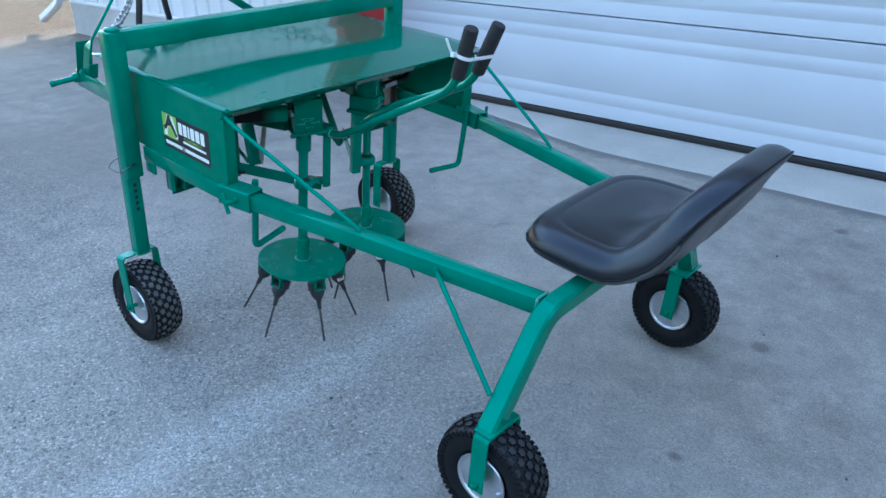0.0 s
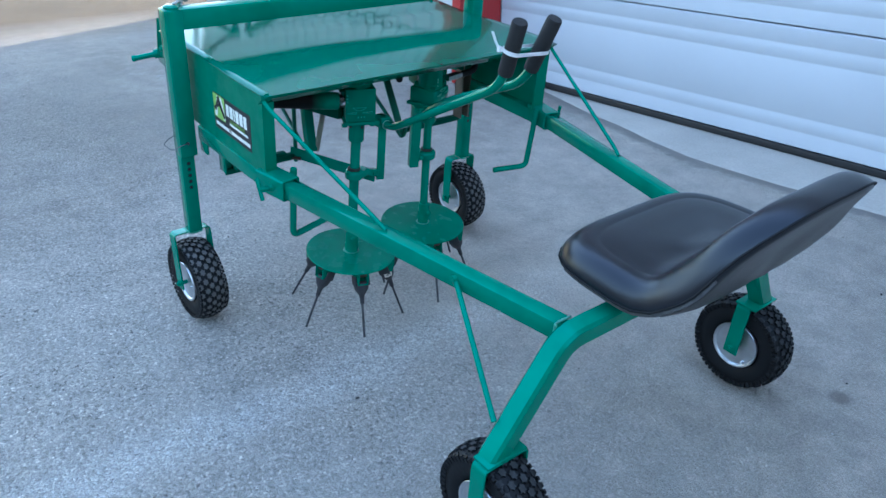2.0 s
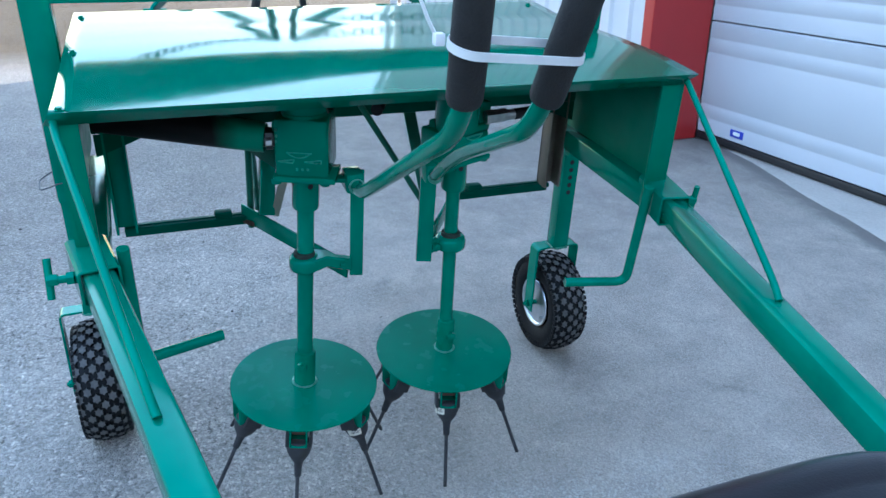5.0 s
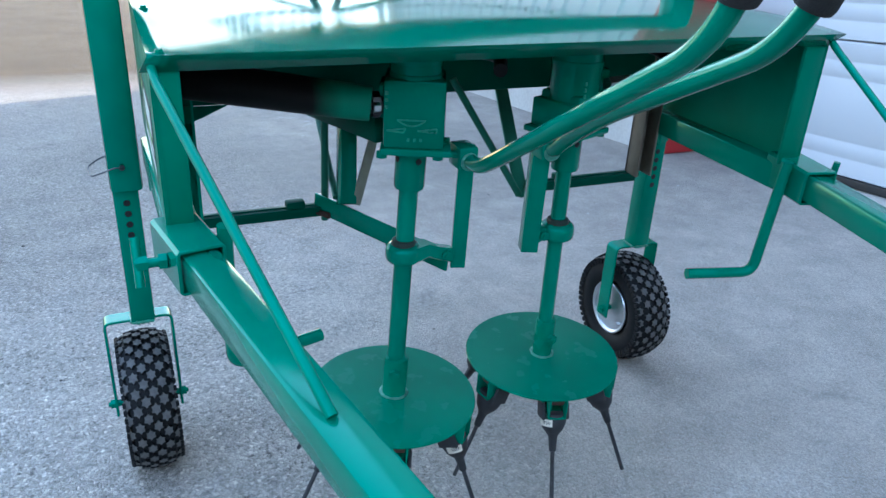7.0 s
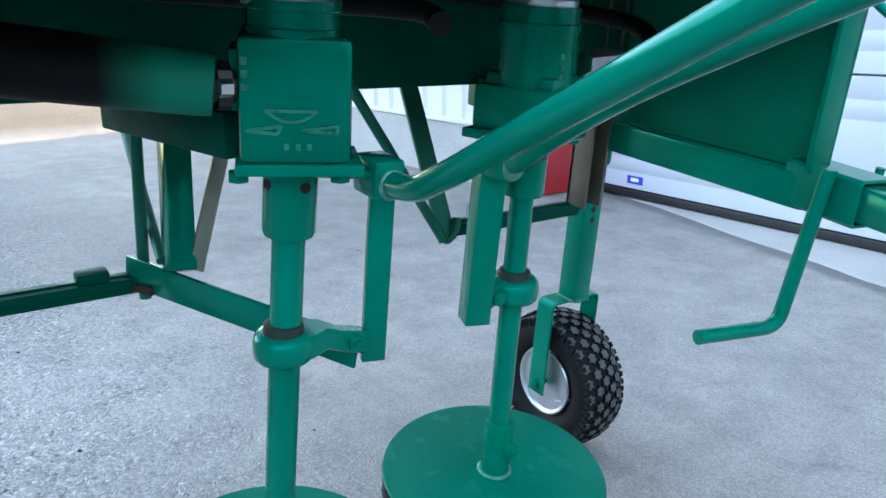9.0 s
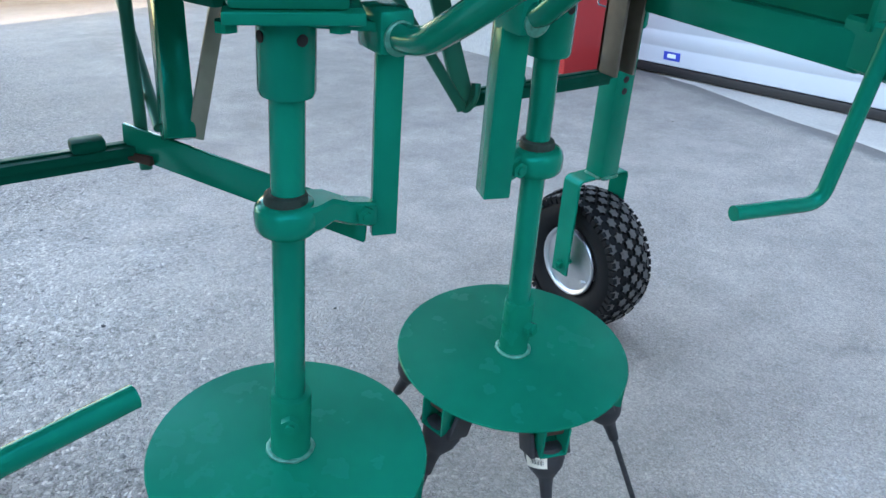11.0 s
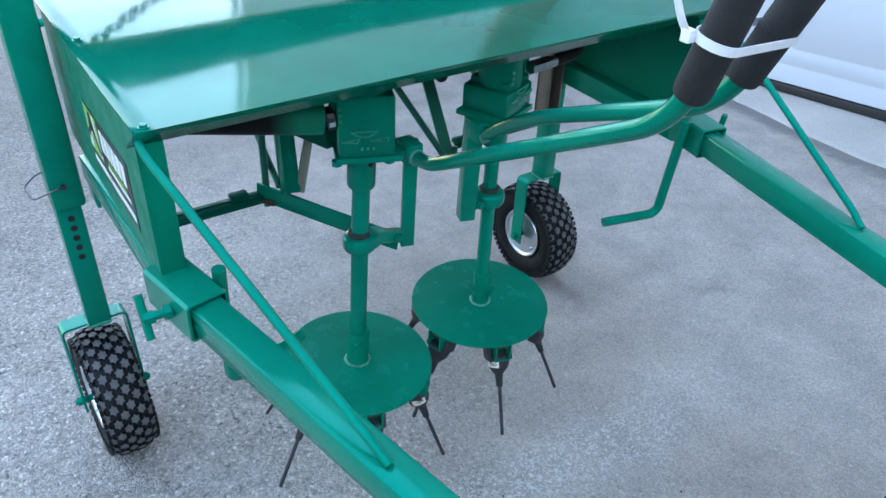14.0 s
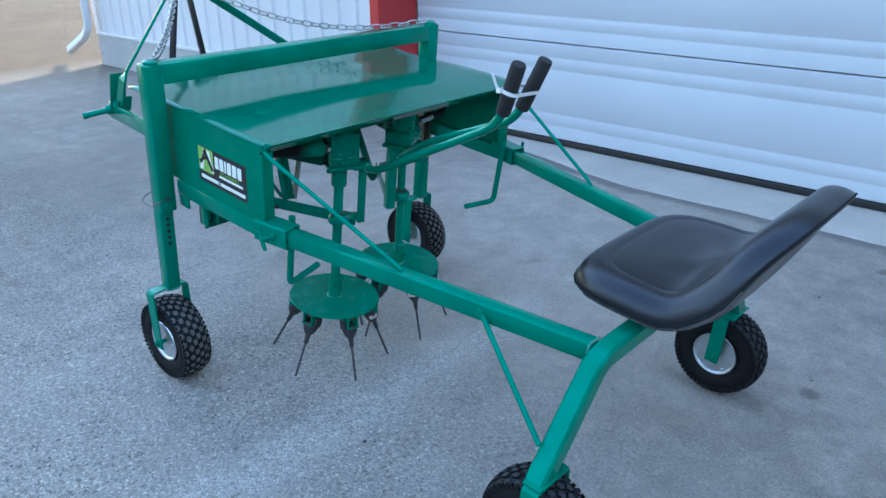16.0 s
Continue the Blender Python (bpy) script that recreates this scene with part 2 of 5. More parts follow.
    dark = calc("MULTIPLY", calc("SUBTRACT", 1.0, band(drops.outputs["Distance"], 0.022, 0.045)), band(dsep.outputs[0], 0.45, 0.6))
    base = mix(nt, calc("MULTIPLY", dark, 0.55), base, (0.14, 0.135, 0.125))
    # dried oil spots
    for sx, sy, size in ((-0.46, 4.15, 0.030), (-0.39, 3.02, 0.034), (-0.37, 2.35, 0.022), (-0.10, 3.60, 0.018)):
        gap = nt.nodes.new("ShaderNodeVectorMath")
        gap.operation = "DISTANCE"
        nt.links.new(pos, gap.inputs[0])
        gap.inputs[1].default_value = (sx, sy, GROUND_Z)
        spot = calc("SUBTRACT", 1.0, band(calc("ADD", gap.outputs["Value"], calc("MULTIPLY", noise_tex(nt, 40, 4), 0.03)), size, size + 0.022))
        base = mix(nt, calc("MULTIPLY", spot, 0.6), base, (0.13, 0.115, 0.100))
    smear = band(noise_tex(nt, 2.6, 8, 0.72), 0.60, 0.74)
    base = mix(nt, calc("MULTIPLY", smear, 0.42), base, (0.15, 0.146, 0.142))
    speck = ramp(nt, noise_tex(nt, 150, 6, 0.72), [(0.34, (0.74,) * 3), (0.47, (0.97,) * 3), (0.56, (1.04,) * 3), (0.68, (1.20,) * 3)])
    base = mix(nt, calc("MULTIPLY", smooth, 1.0), base, mix(nt, 1.0, base, speck, "MULTIPLY"))
    # surface darker away from the door
    far_dark = calc("SUBTRACT", 1.0, band(calc("ADD", xyz.outputs[0], mid), -3.6, -1.7))
    base = mix(nt, far_dark, base, mix(nt, 1.0, base, (0.66, 0.665, 0.68), "MULTIPLY"))
    # sandy yard beyond the end of the building
    edge = add(nt, "ShaderNodeMapRange", **{"From Min": -7.2, "From Max": -8.8})
    nt.links.new(xyz.outputs[0], edge.inputs[0])
    sand = ramp(nt, noise_tex(nt, 0.7, 7, 0.65), [(0.35, (0.066, 0.044, 0.021)), (0.65, (0.097, 0.067, 0.034))])
    base = mix(nt, edge.outputs[0], base, sand)
    # yard ground out of view, coloured dark to cut the light it bounces back
    yard = calc("SUBTRACT", 1.0, band(calc("ADD", xyz.outputs[1], mid), -3.6, -3.0))
    base = mix(nt, yard, base, (0.055, 0.055, 0.056))
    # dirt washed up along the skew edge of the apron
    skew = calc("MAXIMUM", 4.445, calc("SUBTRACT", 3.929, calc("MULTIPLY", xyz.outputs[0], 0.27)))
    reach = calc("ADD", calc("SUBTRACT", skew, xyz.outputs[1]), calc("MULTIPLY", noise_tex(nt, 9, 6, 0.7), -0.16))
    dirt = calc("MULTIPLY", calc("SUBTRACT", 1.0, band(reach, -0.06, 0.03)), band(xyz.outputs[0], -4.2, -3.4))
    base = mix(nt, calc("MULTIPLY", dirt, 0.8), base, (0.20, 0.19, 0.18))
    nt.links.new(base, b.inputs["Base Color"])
    b.inputs["Roughness"].default_value = 0.80
    b.inputs["Specular IOR Level"].default_value = 0.35
    rough_h = calc("ADD", band(joint.outputs["Distance"], 0.0, 0.22), calc("MULTIPLY", sep.outputs[2], 0.5))
    h = calc("ADD", calc("MULTIPLY", rough_h, calc("SUBTRACT", 1.0, calc("MULTIPLY", smooth, 0.55))), calc("SUBTRACT", calc("ADD", calc("MULTIPLY", fine, 0.5), calc("MULTIPLY", tiny, 0.2)), calc("MULTIPLY", chip, 1.6)))
    bump(nt, b, h, 1.0, 0.007)
    return m


def concrete(name, colour, scale=1.0):
    m, nt, b = nodes(name)
    big = noise_tex(nt, 1.6 * scale, 6, 0.62)
    small = noise_tex(nt, 60 * scale, 4, 0.6)
    c = ramp(nt, big, [(0.3, tuple(x * 0.8 for x in colour)), (0.7, tuple(x * 1.15 for x in colour))])
    c = mix(nt, 0.35, c, ramp(nt, small, [(0.3, tuple(x * 0.7 for x in colour)), (0.7, tuple(x * 1.2 for x in colour))]))
    nt.links.new(c, b.inputs["Base Color"])
    b.inputs["Roughness"].default_value = 0.88
    bump(nt, b, small, 0.3, 0.004)
    return m


PAVING = ground_material()
APRON = concrete("pale_concrete", (0.42, 0.392, 0.350), 1.4)
BASE = concrete("foundation_concrete", (0.42, 0.41, 0.39))
SIDING = plain("white_painted_sheet", (0.60, 0.60, 0.61), 0.42, 0, 3, 0.05, 0.03)
DOORWHITE = plain("white_door_skin", (0.50, 0.525, 0.56), 0.38, 0, 2, 0.04, 0.03)
REDTRIM = plain("red_painted_trim", (0.40, 0.022, 0.022), 0.40, 0, 3, 0.12, 0.03)
SEAL = plain("black_rubber_seal", (0.012, 0.012, 0.013), 0.6)
ROOFING = plain("grey_roof_sheet", (0.22, 0.22, 0.23), 0.45, 0, 3, 0.1, 0.05)


# ---------------- building blocks ----------------
def link(name, bm, materials, parent=None, label="", smooth=None, m=None):
    me = bpy.data.meshes.new(name)
    bmesh.ops.recalc_face_normals(bm, faces=bm.faces)
    bm.to_mesh(me)
    bm.free()
    for mat in (materials if isinstance(materials, (list, tuple)) else [materials]):
        me.materials.append(mat)
    if smooth is not None and smooth < 180:
        me.set_sharp_from_angle(angle=radians(smooth))
    ob = new(name, me)
    if parent is not None:
        ob.parent = parent
    if m is not None:
        ob.matrix_basis = m
    if label:
        ob["label"] = label
    return ob


def part(name, bm, material, parent, label="", smooth=35):
    if smooth == 180:
        for f in bm.faces:
            f.smooth = True
    return link(name, bm, material, parent, label, smooth)


def basis(a, b, up=(0, 0, 1)):
    """A frame at a whose z runs to b and whose y leans to up."""
    z = (Vector(b) - Vector(a)).normalized()
    u = Vector(up)
    if abs(z.dot(u.normalized())) > 0.98:
        u = Vector((1, 0, 0))
    x = u.cross(z).normalized()
    y = z.cross(x)
    return Matrix.Translation(a) @ Matrix((x, y, z)).transposed().to_4x4()


def box(bm, lo, hi, bevel=0.0, m=None, mat=0):
    c = [(a + b) / 2 for a, b in zip(lo, hi)]
    s = [abs(b - a) for a, b in zip(lo, hi)]
    bevel = min(bevel, min(s) * 0.3)
    made = bmesh.ops.create_cube(bm, size=1.0, matrix=(m or Matrix()) @ Matrix.Translation(c) @ Matrix.Diagonal((*s, 1)))
    faces = {f for v in made["verts"] for f in v.link_faces}
    for f in faces:
        f.material_index = mat
    if bevel:
        edges = {e for v in made["verts"] for e in v.link_edges}
        out = bmesh.ops.bevel(bm, geom=list(edges), offset=bevel, segments=2, affect="EDGES", profile=0.5)
        axes = [((m or Matrix()).to_3x3() @ Vector(a)).normalized() for a in ((1, 0, 0), (0, 1, 0), (0, 0, 1))]
        touched = {f for f in out["faces"]} | {f for v in out["verts"] for f in v.link_faces}
        for f in touched:
            f.material_index = mat
            f.normal_update()
            f.smooth = max(abs(f.normal.dot(a)) for a in axes) < 0.995


def bar(bm, a, b, w, h, up=(0, 0, 1), bevel=0.003, mat=0):
    """A straight square bar from a to b; h along up, w across."""
    n = (Vector(b) - Vector(a)).length
    box(bm, (-w / 2, -h / 2, 0), (w / 2, h / 2, n), bevel, basis(a, b, up), mat)


def rod(bm, a, b, r, r2=None, segs=16, mat=0):
    n = (Vector(b) - Vector(a)).length
    made = bmesh.ops.create_cone(bm, cap_ends=True, segments=segs, radius1=r, radius2=r if r2 is None else r2, depth=n,
                                 matrix=basis(a, b) @ Matrix.Translation((0, 0, n / 2)))
    for f in {f for v in made["verts"] for f in v.link_faces}:
        f.material_index = mat
        f.smooth = segs > 8


def rounded(points, radius, steps=6):
    """A polyline with its inner corners rounded."""
    p = [Vector(q) for q in points]
    out = [p[0]]
    for a, b, c in zip(p, p[1:], p[2:]):
        da, dc = (a - b), (c - b)
        r = min(radius, da.length * 0.49, dc.length * 0.49)
        s, e = b + da.normalized() * r, b + dc.normalized() * r
        for i in range(steps + 1):
            t = i / steps
            out.append(s * (1 - t) ** 2 + b * 2 * t * (1 - t) + e * t ** 2)
    return out + [p[-1]]


def sweep(bm, points, section, up=(0, 0, 1), cap=True, mat=0):
    """A section (x across, y along up) carried along points."""
    rings = []
    pts = [Vector(q) for q in points]
    for i, q in enumerate(pts):
        d = (pts[min(i + 1, len(pts) - 1)] - pts[max(i - 1, 0)]).normalized()
        x = Vector(up).cross(d)
        x = x.normalized() if x.length > 1e-4 else Vector((1, 0, 0))
        y = d.cross(x)
        rings.append([bm.verts.new(q + x * sx + y * sy) for sx, sy in section])
    n = len(section)
    for r, s in zip(rings, rings[1:]):
        for k in range(n):
            f = bm.faces.new((r[k], r[(k + 1) % n], s[(k + 1) % n], s[k]))
            f.material_index, f.smooth = mat, True
    if cap:
        bm.faces.new(list(reversed(rings[0]))).material_index = mat
        bm.faces.new(rings[-1]).material_index = mat


def hollow(bm, a, b, outer, inner, c=0.005):
    """A square tube with an open bore and rounded edges."""
    f = basis(a, b)
    n = (Vector(b) - Vector(a)).length
    loops = [[bm.verts.new(f @ Vector((x, y, z))) for x, y in square(w, w, cc)] for w, z, cc in ((outer, 0.0015, c), (outer, n - 0.0015, c), (outer - 0.003, n, c), (inner, n, 0.002), (inner, 0, 0.002), (outer - 0.003, 0, c))]
    for r, s in zip(loops, loops[1:] + loops[:1]):
        for k in range(8):
            bm.faces.new((r[k], r[(k + 1) % 8], s[(k + 1) % 8], s[k]))


def circle(r, n=14):
    return [(r * math.cos(2 * math.pi * k / n), r * math.sin(2 * math.pi * k / n)) for k in range(n)]


def square(w, h, c=0.006):
    x, y = w / 2, h / 2
    return [(-x + c, -y), (x - c, -y), (x, -y + c), (x, y - c), (x - c, y), (-x + c, y), (-x, y - c), (-x, -y + c)]


def revolve(bm, profile, m=None, n=32, mat=0, close=False):
    """Turns (radius, height) pairs about the z axis of m."""
    m = m or Matrix()
    rings = [[bm.verts.new(m @ Vector((r * math.cos(2 * math.pi * k / n), r * math.sin(2 * math.pi * k / n), z))) for k in range(n)] for r, z in profile]
    pairs = list(zip(rings, rings[1:])) + ([(rings[-1], rings[0])] if close else [])
    for a, b in pairs:
        for k in range(n):
            f = bm.faces.new((a[k], a[(k + 1) % n], b[(k + 1) % n], b[k]))
            f.material_index, f.smooth = mat, True
    if not close:
        for ring in (rings[0], rings[-1]):
            bm.faces.new(ring).material_index = mat


def hexnut(bm, a, d, r, t, mat=0):
    a, d = Vector(a), Vector(d).normalized()
    rod(bm, a, a + d * t, r, segs=6, mat=mat)
    rod(bm, a + d * t * 0.9, a + d * t * 1.5, r * 0.5, segs=10, mat=mat)


# ---------------- ground and building ----------------
def grid_sheet(bm, xs, ys, z):
    rows = [[bm.verts.new((x, y, z)) for x in xs] for y in ys]
    for a, b in zip(rows, rows[1:]):
        for k in range(len(xs) - 1):
            bm.faces.new((a[k], a[k + 1], b[k + 1], b[k]))


bm = bmesh.new()
far = [-900, -300, -100, -40, -20, -10, 0, 10, 20, 40, 100, 300, 900]
grid_sheet(bm, far, far, GROUND_Z)
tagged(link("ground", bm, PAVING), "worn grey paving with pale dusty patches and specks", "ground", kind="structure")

WALL_Y, DOOR_Y, JAMB_X, DOOR_X2, CORNER_X, END_X = 4.54, 4.90, -3.88, 1.15, -8.29, 6.0
EAVE = 6.8

# concrete apron in front of the door, its outer edge a little skew and worn
bm = bmesh.new()
rnd = random.Random(4)
edge = []
for i in range(61):
    x = JAMB_X + 0.02 + (END_X - JAMB_X) * i / 60
    edge.append((x, max(4.445, 4.82 - 0.27 * (x + 3.3)), 0))
top = []
for x, y, _ in edge:
    y += rnd.uniform(-0.012, 0.012)
    top.append((bm.verts.new((x, y, GROUND_Z - 0.002)), bm.verts.new((x, y + 0.03 + rnd.uniform(0.0, 0.006), GROUND_Z + 0.004)), bm.verts.new((x, DOOR_Y + 0.14, 0.004))))
for a, b in zip(top, top[1:]):
    bm.faces.new((a[0], b[0], b[1], a[1]))
    bm.faces.new((a[1], b[1], b[2], a[2]))
tagged(link("pavement", bm, APRON), "pale concrete apron along the foot of the door", "pavement", kind="structure")


def siding(name, x0, x1, y, z0, z1, parent):
    """Ribbed wall sheet with raised ribs every 20 cm."""
    bm = bmesh.new()
    prof = []
    x = x0
    while x < x1:
        for dx, dy in ((0.0, 0.0), (0.12, 0.0), (0.135, -0.018), (0.165, -0.018), (0.18, 0.0)):
            if x + dx <= x1:
                prof.append((x + dx, y + dy))
        x += 0.2
    prof.append((x1, y))
    low = [bm.verts.new((px, py, z0)) for px, py in prof]
    high = [bm.verts.new((px, py, z1)) for px, py in prof]
    for k in range(len(prof) - 1):
        bm.faces.new((low[k], low[k + 1], high[k + 1], high[k]))
    return part(name, bm, SIDING, parent, "", None)


def wall_block(name, lo, hi, mat, parent=None, bevel=0.0):
    bm = bmesh.new()
    box(bm, lo, hi, bevel)
    return link(name, bm, mat, parent)


front = new("wall_front")
tagged(front, "white ribbed sheet wall on a concrete base", "wall", kind="structure")
wall_block("wall_core", (CORNER_X + 0.02, WALL_Y + 0.012, -0.02), (JAMB_X - 0.09, DOOR_Y + 0.16, EAVE), SIDING, front)
siding("sheet", CORNER_X, JAMB_X - 0.09, WALL_Y, 0.325, EAVE, front)
wall_block("base", (CORNER_X, WALL_Y - 0.035, -0.02), (JAMB_X - 0.09, WALL_Y + 0.010, 0.310), BASE, front, 0.004)
wall_block("base_flashing", (CORNER_X - 0.004, WALL_Y - 0.045, 0.312), (JAMB_X - 0.095, WALL_Y - 0.006, 0.336), SIDING, front, 0.003)
wall_block("corner_trim", (CORNER_X - 0.03, WALL_Y - 0.03, 0.312), (CORNER_X + 0.07, WALL_Y - 0.021, EAVE), SIDING, front, 0.002)
right = new("wall_right")
tagged(right, "white ribbed sheet wall beside the door", "wall", kind="structure")
wall_block("wall_core", (DOOR_X2 + 0.09, WALL_Y + 0.012, -0.02), (END_X, DOOR_Y + 0.16, EAVE), SIDING, right)
siding("sheet", DOOR_X2 + 0.09, END_X, WALL_Y, 0.325, EAVE, right)
HEAD_Z = 3.16
head_wall = new("wall_over_door")
tagged(head_wall, "white ribbed sheet wall above the door", "wall", kind="structure")
wall_block("wall_core", (JAMB_X - 0.088, WALL_Y + 0.012, HEAD_Z + 0.1), (DOOR_X2 + 0.088, DOOR_Y + 0.16, EAVE), SIDING, head_wall)
siding("sheet", JAMB_X - 0.088, DOOR_X2 + 0.088, WALL_Y, HEAD_Z + 0.12, EAVE, head_wall)
sides = new("wall_sides")
tagged(sides, "white sheet walls round the rest of the building", "wall", kind="structure")
wall_block("wall_west", (CORNER_X + 0.02, DOOR_Y + 0.162, -0.02), (CORNER_X + 0.2, 18, EAVE), SIDING, sides)
wall_block("wall_east", (END_X - 0.2, DOOR_Y + 0.162, -0.02), (END_X, 18, EAVE), SIDING, sides)
wall_block("wall_back", (CORNER_X + 0.02, 18.002, -0.02), (END_X, 18.2, EAVE), SIDING, sides)
tagged(wall_block("roof", (CORNER_X - 0.25, WALL_Y - 0.3, EAVE + 0.002), (END_X + 0.25, 18.4, EAVE + 0.22), ROOFING), "grey sheet roof of the building", "roof", kind="structure")

# red door surround: deep returns and a narrow face
surround = new("trim")
tagged(surround, "red painted door surround with deep returns", "door trim", kind="structure")
wall_block("jamb", (JAMB_X - 0.088, WALL_Y - 0.028, -0.004), (JAMB_X, DOOR_Y - 0.004, HEAD_Z), REDTRIM, surround, 0.004)
wall_block("jamb", (DOOR_X2, WALL_Y - 0.028, 0.018), (DOOR_X2 + 0.088, DOOR_Y - 0.004, HEAD_Z), REDTRIM, surround, 0.004)
wall_block("head", (JAMB_X - 0.088, WALL_Y - 0.028, HEAD_Z + 0.002), (DOOR_X2 + 0.088, DOOR_Y - 0.004, HEAD_Z + 0.1), REDTRIM, surround, 0.004)

# sectional garage door: each section is a panel with rolled lines
door = new("door_1")
tagged(door, "white sectional garage door, closed, with rolled lines", "garage door", kind="structure")


def door_section(z0, z1):
    bm = bmesh.new()
    h = z1 - z0
    lines = [0.084, 0.160, h - 0.166, h - 0.089]
    prof = [(0.006, 0.0), (0.0, 0.004)]
    for q in lines:
        prof += [(0.0, q - 0.015), (0.0036, q - 0.003), (0.0036, q + 0.003), (0.0, q + 0.010)]
    prof += [(0.0, h - 0.008), (0.007, h - 0.002)]
    a = [bm.verts.new((JAMB_X + 0.004, DOOR_Y + dy, z0 + dz)) for dy, dz in prof]
    b = [bm.verts.new((DOOR_X2 - 0.004, DOOR_Y + dy, z0 + dz)) for dy, dz in prof]
    for k in range(len(prof) - 1):
        bm.faces.new((a[k], b[k], b[k + 1], a[k + 1]))
    back0 = [bm.verts.new((x, DOOR_Y + 0.045, z)) for x, z in ((JAMB_X + 0.004, z0), (DOOR_X2 - 0.004, z0), (DOOR_X2 - 0.004, z1 - 0.002), (JAMB_X + 0.004, z1 - 0.002))]
    bm.faces.new(back0)
    bm.faces.new((a[0], b[0], back0[1], back0[0]))
    bm.faces.new((a[-1], b[-1], back0[2], back0[3]))
    return part("door_panel", bm, DOORWHITE, door, "", 40)


zs = [0.046, 0.660, 1.275, 1.890, 2.505, 3.120]
for z0, z1 in zip(zs, zs[1:]):
    door_section(z0, z1 - 0.004)
bm = bmesh.new()
box(bm, (JAMB_X + 0.004, DOOR_Y - 0.006, 0.0045), (DOOR_X2 - 0.004, DOOR_Y + 0.04, 0.0445), 0.006)
part("bottom_seal", bm, SEAL, door, "black rubber seal")
wall_block("door_backing", (JAMB_X, DOOR_Y + 0.06, 0.018), (DOOR_X2, DOOR_Y + 0.15, 3.155), SIDING, door)
bm = bmesh.new()
box(bm, (-3.60, DOOR_Y - 0.003, 0.074), (-3.50, DOOR_Y - 0.001, 0.114))
sticker = part("sticker", bm, BLUE, door, "small blue and white sticker", None)
bm = bmesh.new()
box(bm, (-3.575, DOOR_Y - 0.006, 0.086), (-3.525, DOOR_Y - 0.0035, 0.104))
part("sticker_print", bm, PALE, door, "white print", None)

# downspout at the corner
spout = new("downspout")
spout.location = (CORNER_X - 0.03, WALL_Y - 0.10, 0)
tagged(spout, "white metal downspout with an elbow at the wall corner", "downspout")
bm = bmesh.new()
sweep(bm, rounded([(0, 0, EAVE), (0, 0, 0.34), (-0.34, -0.10, 0.13)], 0.14, 6), square(0.085, 0.075, 0.012), up=(0.4, 1, 0))
part("pipe", bm, SIDING, spout, "", 40)
for z in (2.0, 4.4):
    bm = bmesh.new()
    box(bm, (-0.055, -0.045, z), (0.055, 0.105, z + 0.03))
    part("strap", bm, SIDING, spout)

# unseen dark walls added opposite the door and to the east, cutting low sky light
SKY_BLOCKER = plain("dark_sky_blocker", (0.030, 0.032, 0.030), 0.8, 0, 2, 0.3, 0.1)
tagged(wall_block("blocker_wall_south", (-30.0, -17.4, -0.02), (24.0, -17.15, 6.5), SKY_BLOCKER), "unseen dark wall added across the yard to block low sky light", "wall", kind="structure")
tagged(wall_block("blocker_wall_east", (14.0, -17.15, -0.02), (14.25, 4.4, 6.5), SKY_BLOCKER), "unseen dark wall added at the end of the yard to block low sky light", "wall", kind="structure")

# loose chips and crumbs lying on the paving
bm = bmesh.new()
rnd = random.Random(21)
for i in range(90):
    x, y = rnd.uniform(-3.6, 0.9), rnd.uniform(0.6, 4.3)
    r = rnd.choice((0.002, 0.0025, 0.003, 0.004, 0.005))
    m = Matrix.Translation((x, y, GROUND_Z + r * 0.25)) @ pose(0, 0, 0, rnd.uniform(-15, 15), rnd.uniform(-15, 15), rnd.uniform(0, 360)) @ Matrix.Diagonal((r * rnd.uniform(0.8, 1.5), r, r * 0.55, 1))
    made = bmesh.ops.create_icosphere(bm, subdivisions=1, radius=1.0, matrix=m)
    for v in made["verts"]:
        v.co += Vector((rnd.uniform(-1, 1), rnd.uniform(-1, 1), rnd.uniform(-0.4, 0.4))) * r * 0.25
    shade = 0 if rnd.random() < 0.5 else 1
    for f in {f for v in made["verts"] for f in v.link_faces}:
        f.material_index = shade
CRUMB = plain("dark_stone_crumb", (0.045, 0.043, 0.040), 0.9, 0, 300, 0.4, 0.4)
PALECRUMB = plain("pale_stone_crumb", (0.50, 0.49, 0.46), 0.85, 0, 300, 0.2, 0.4)
tagged(link("gravel", bm, [CRUMB, PALECRUMB]), "scattered small dark and pale stone crumbs on the paving", "gravel", kind="stuff")

# ---------------- the machine ----------------
PITCH, SCALE = 6.0, 0.8364      # nose raised on its front legs; lengths below are in units of SCALE metres
machine = new("ride_on_weeder")
machine.matrix_world = pose(-1.487, 2.360, 0.619, 0, PITCH, 0) @ Matrix.Scale(SCALE, 4)
tagged(machine, "green steel ride-on weeder with tine discs and black seat", "farm implement")


def tile(name, build, parent=None, mat=None, label="", smooth=35):
    bm = bmesh.new()
    build(bm)
    return part(name, bm, mat or GREEN, parent or machine, label, smooth)


TUBE = 0.064
PU, PV, PTOP, PBOT = -0.552, 0.676, 0.423, -0.106


def arch(bm):
    """Front portal: two posts with a welded cross beam, hollow below for the wheel legs."""
    for s in (-1, 1):
        v = s * PV
        box(bm, (PU - TUBE / 2, v - TUBE / 2, PBOT), (PU + TUBE / 2, v + TUBE / 2, PTOP), 0.008)
    box(bm, (PU - TUBE / 2 + 0.0005, -PV + TUBE / 2 - 0.004, PTOP - 0.070), (PU + TUBE / 2 - 0.0005, PV - TUBE / 2 + 0.004, PTOP - 0.0005), 0.006)


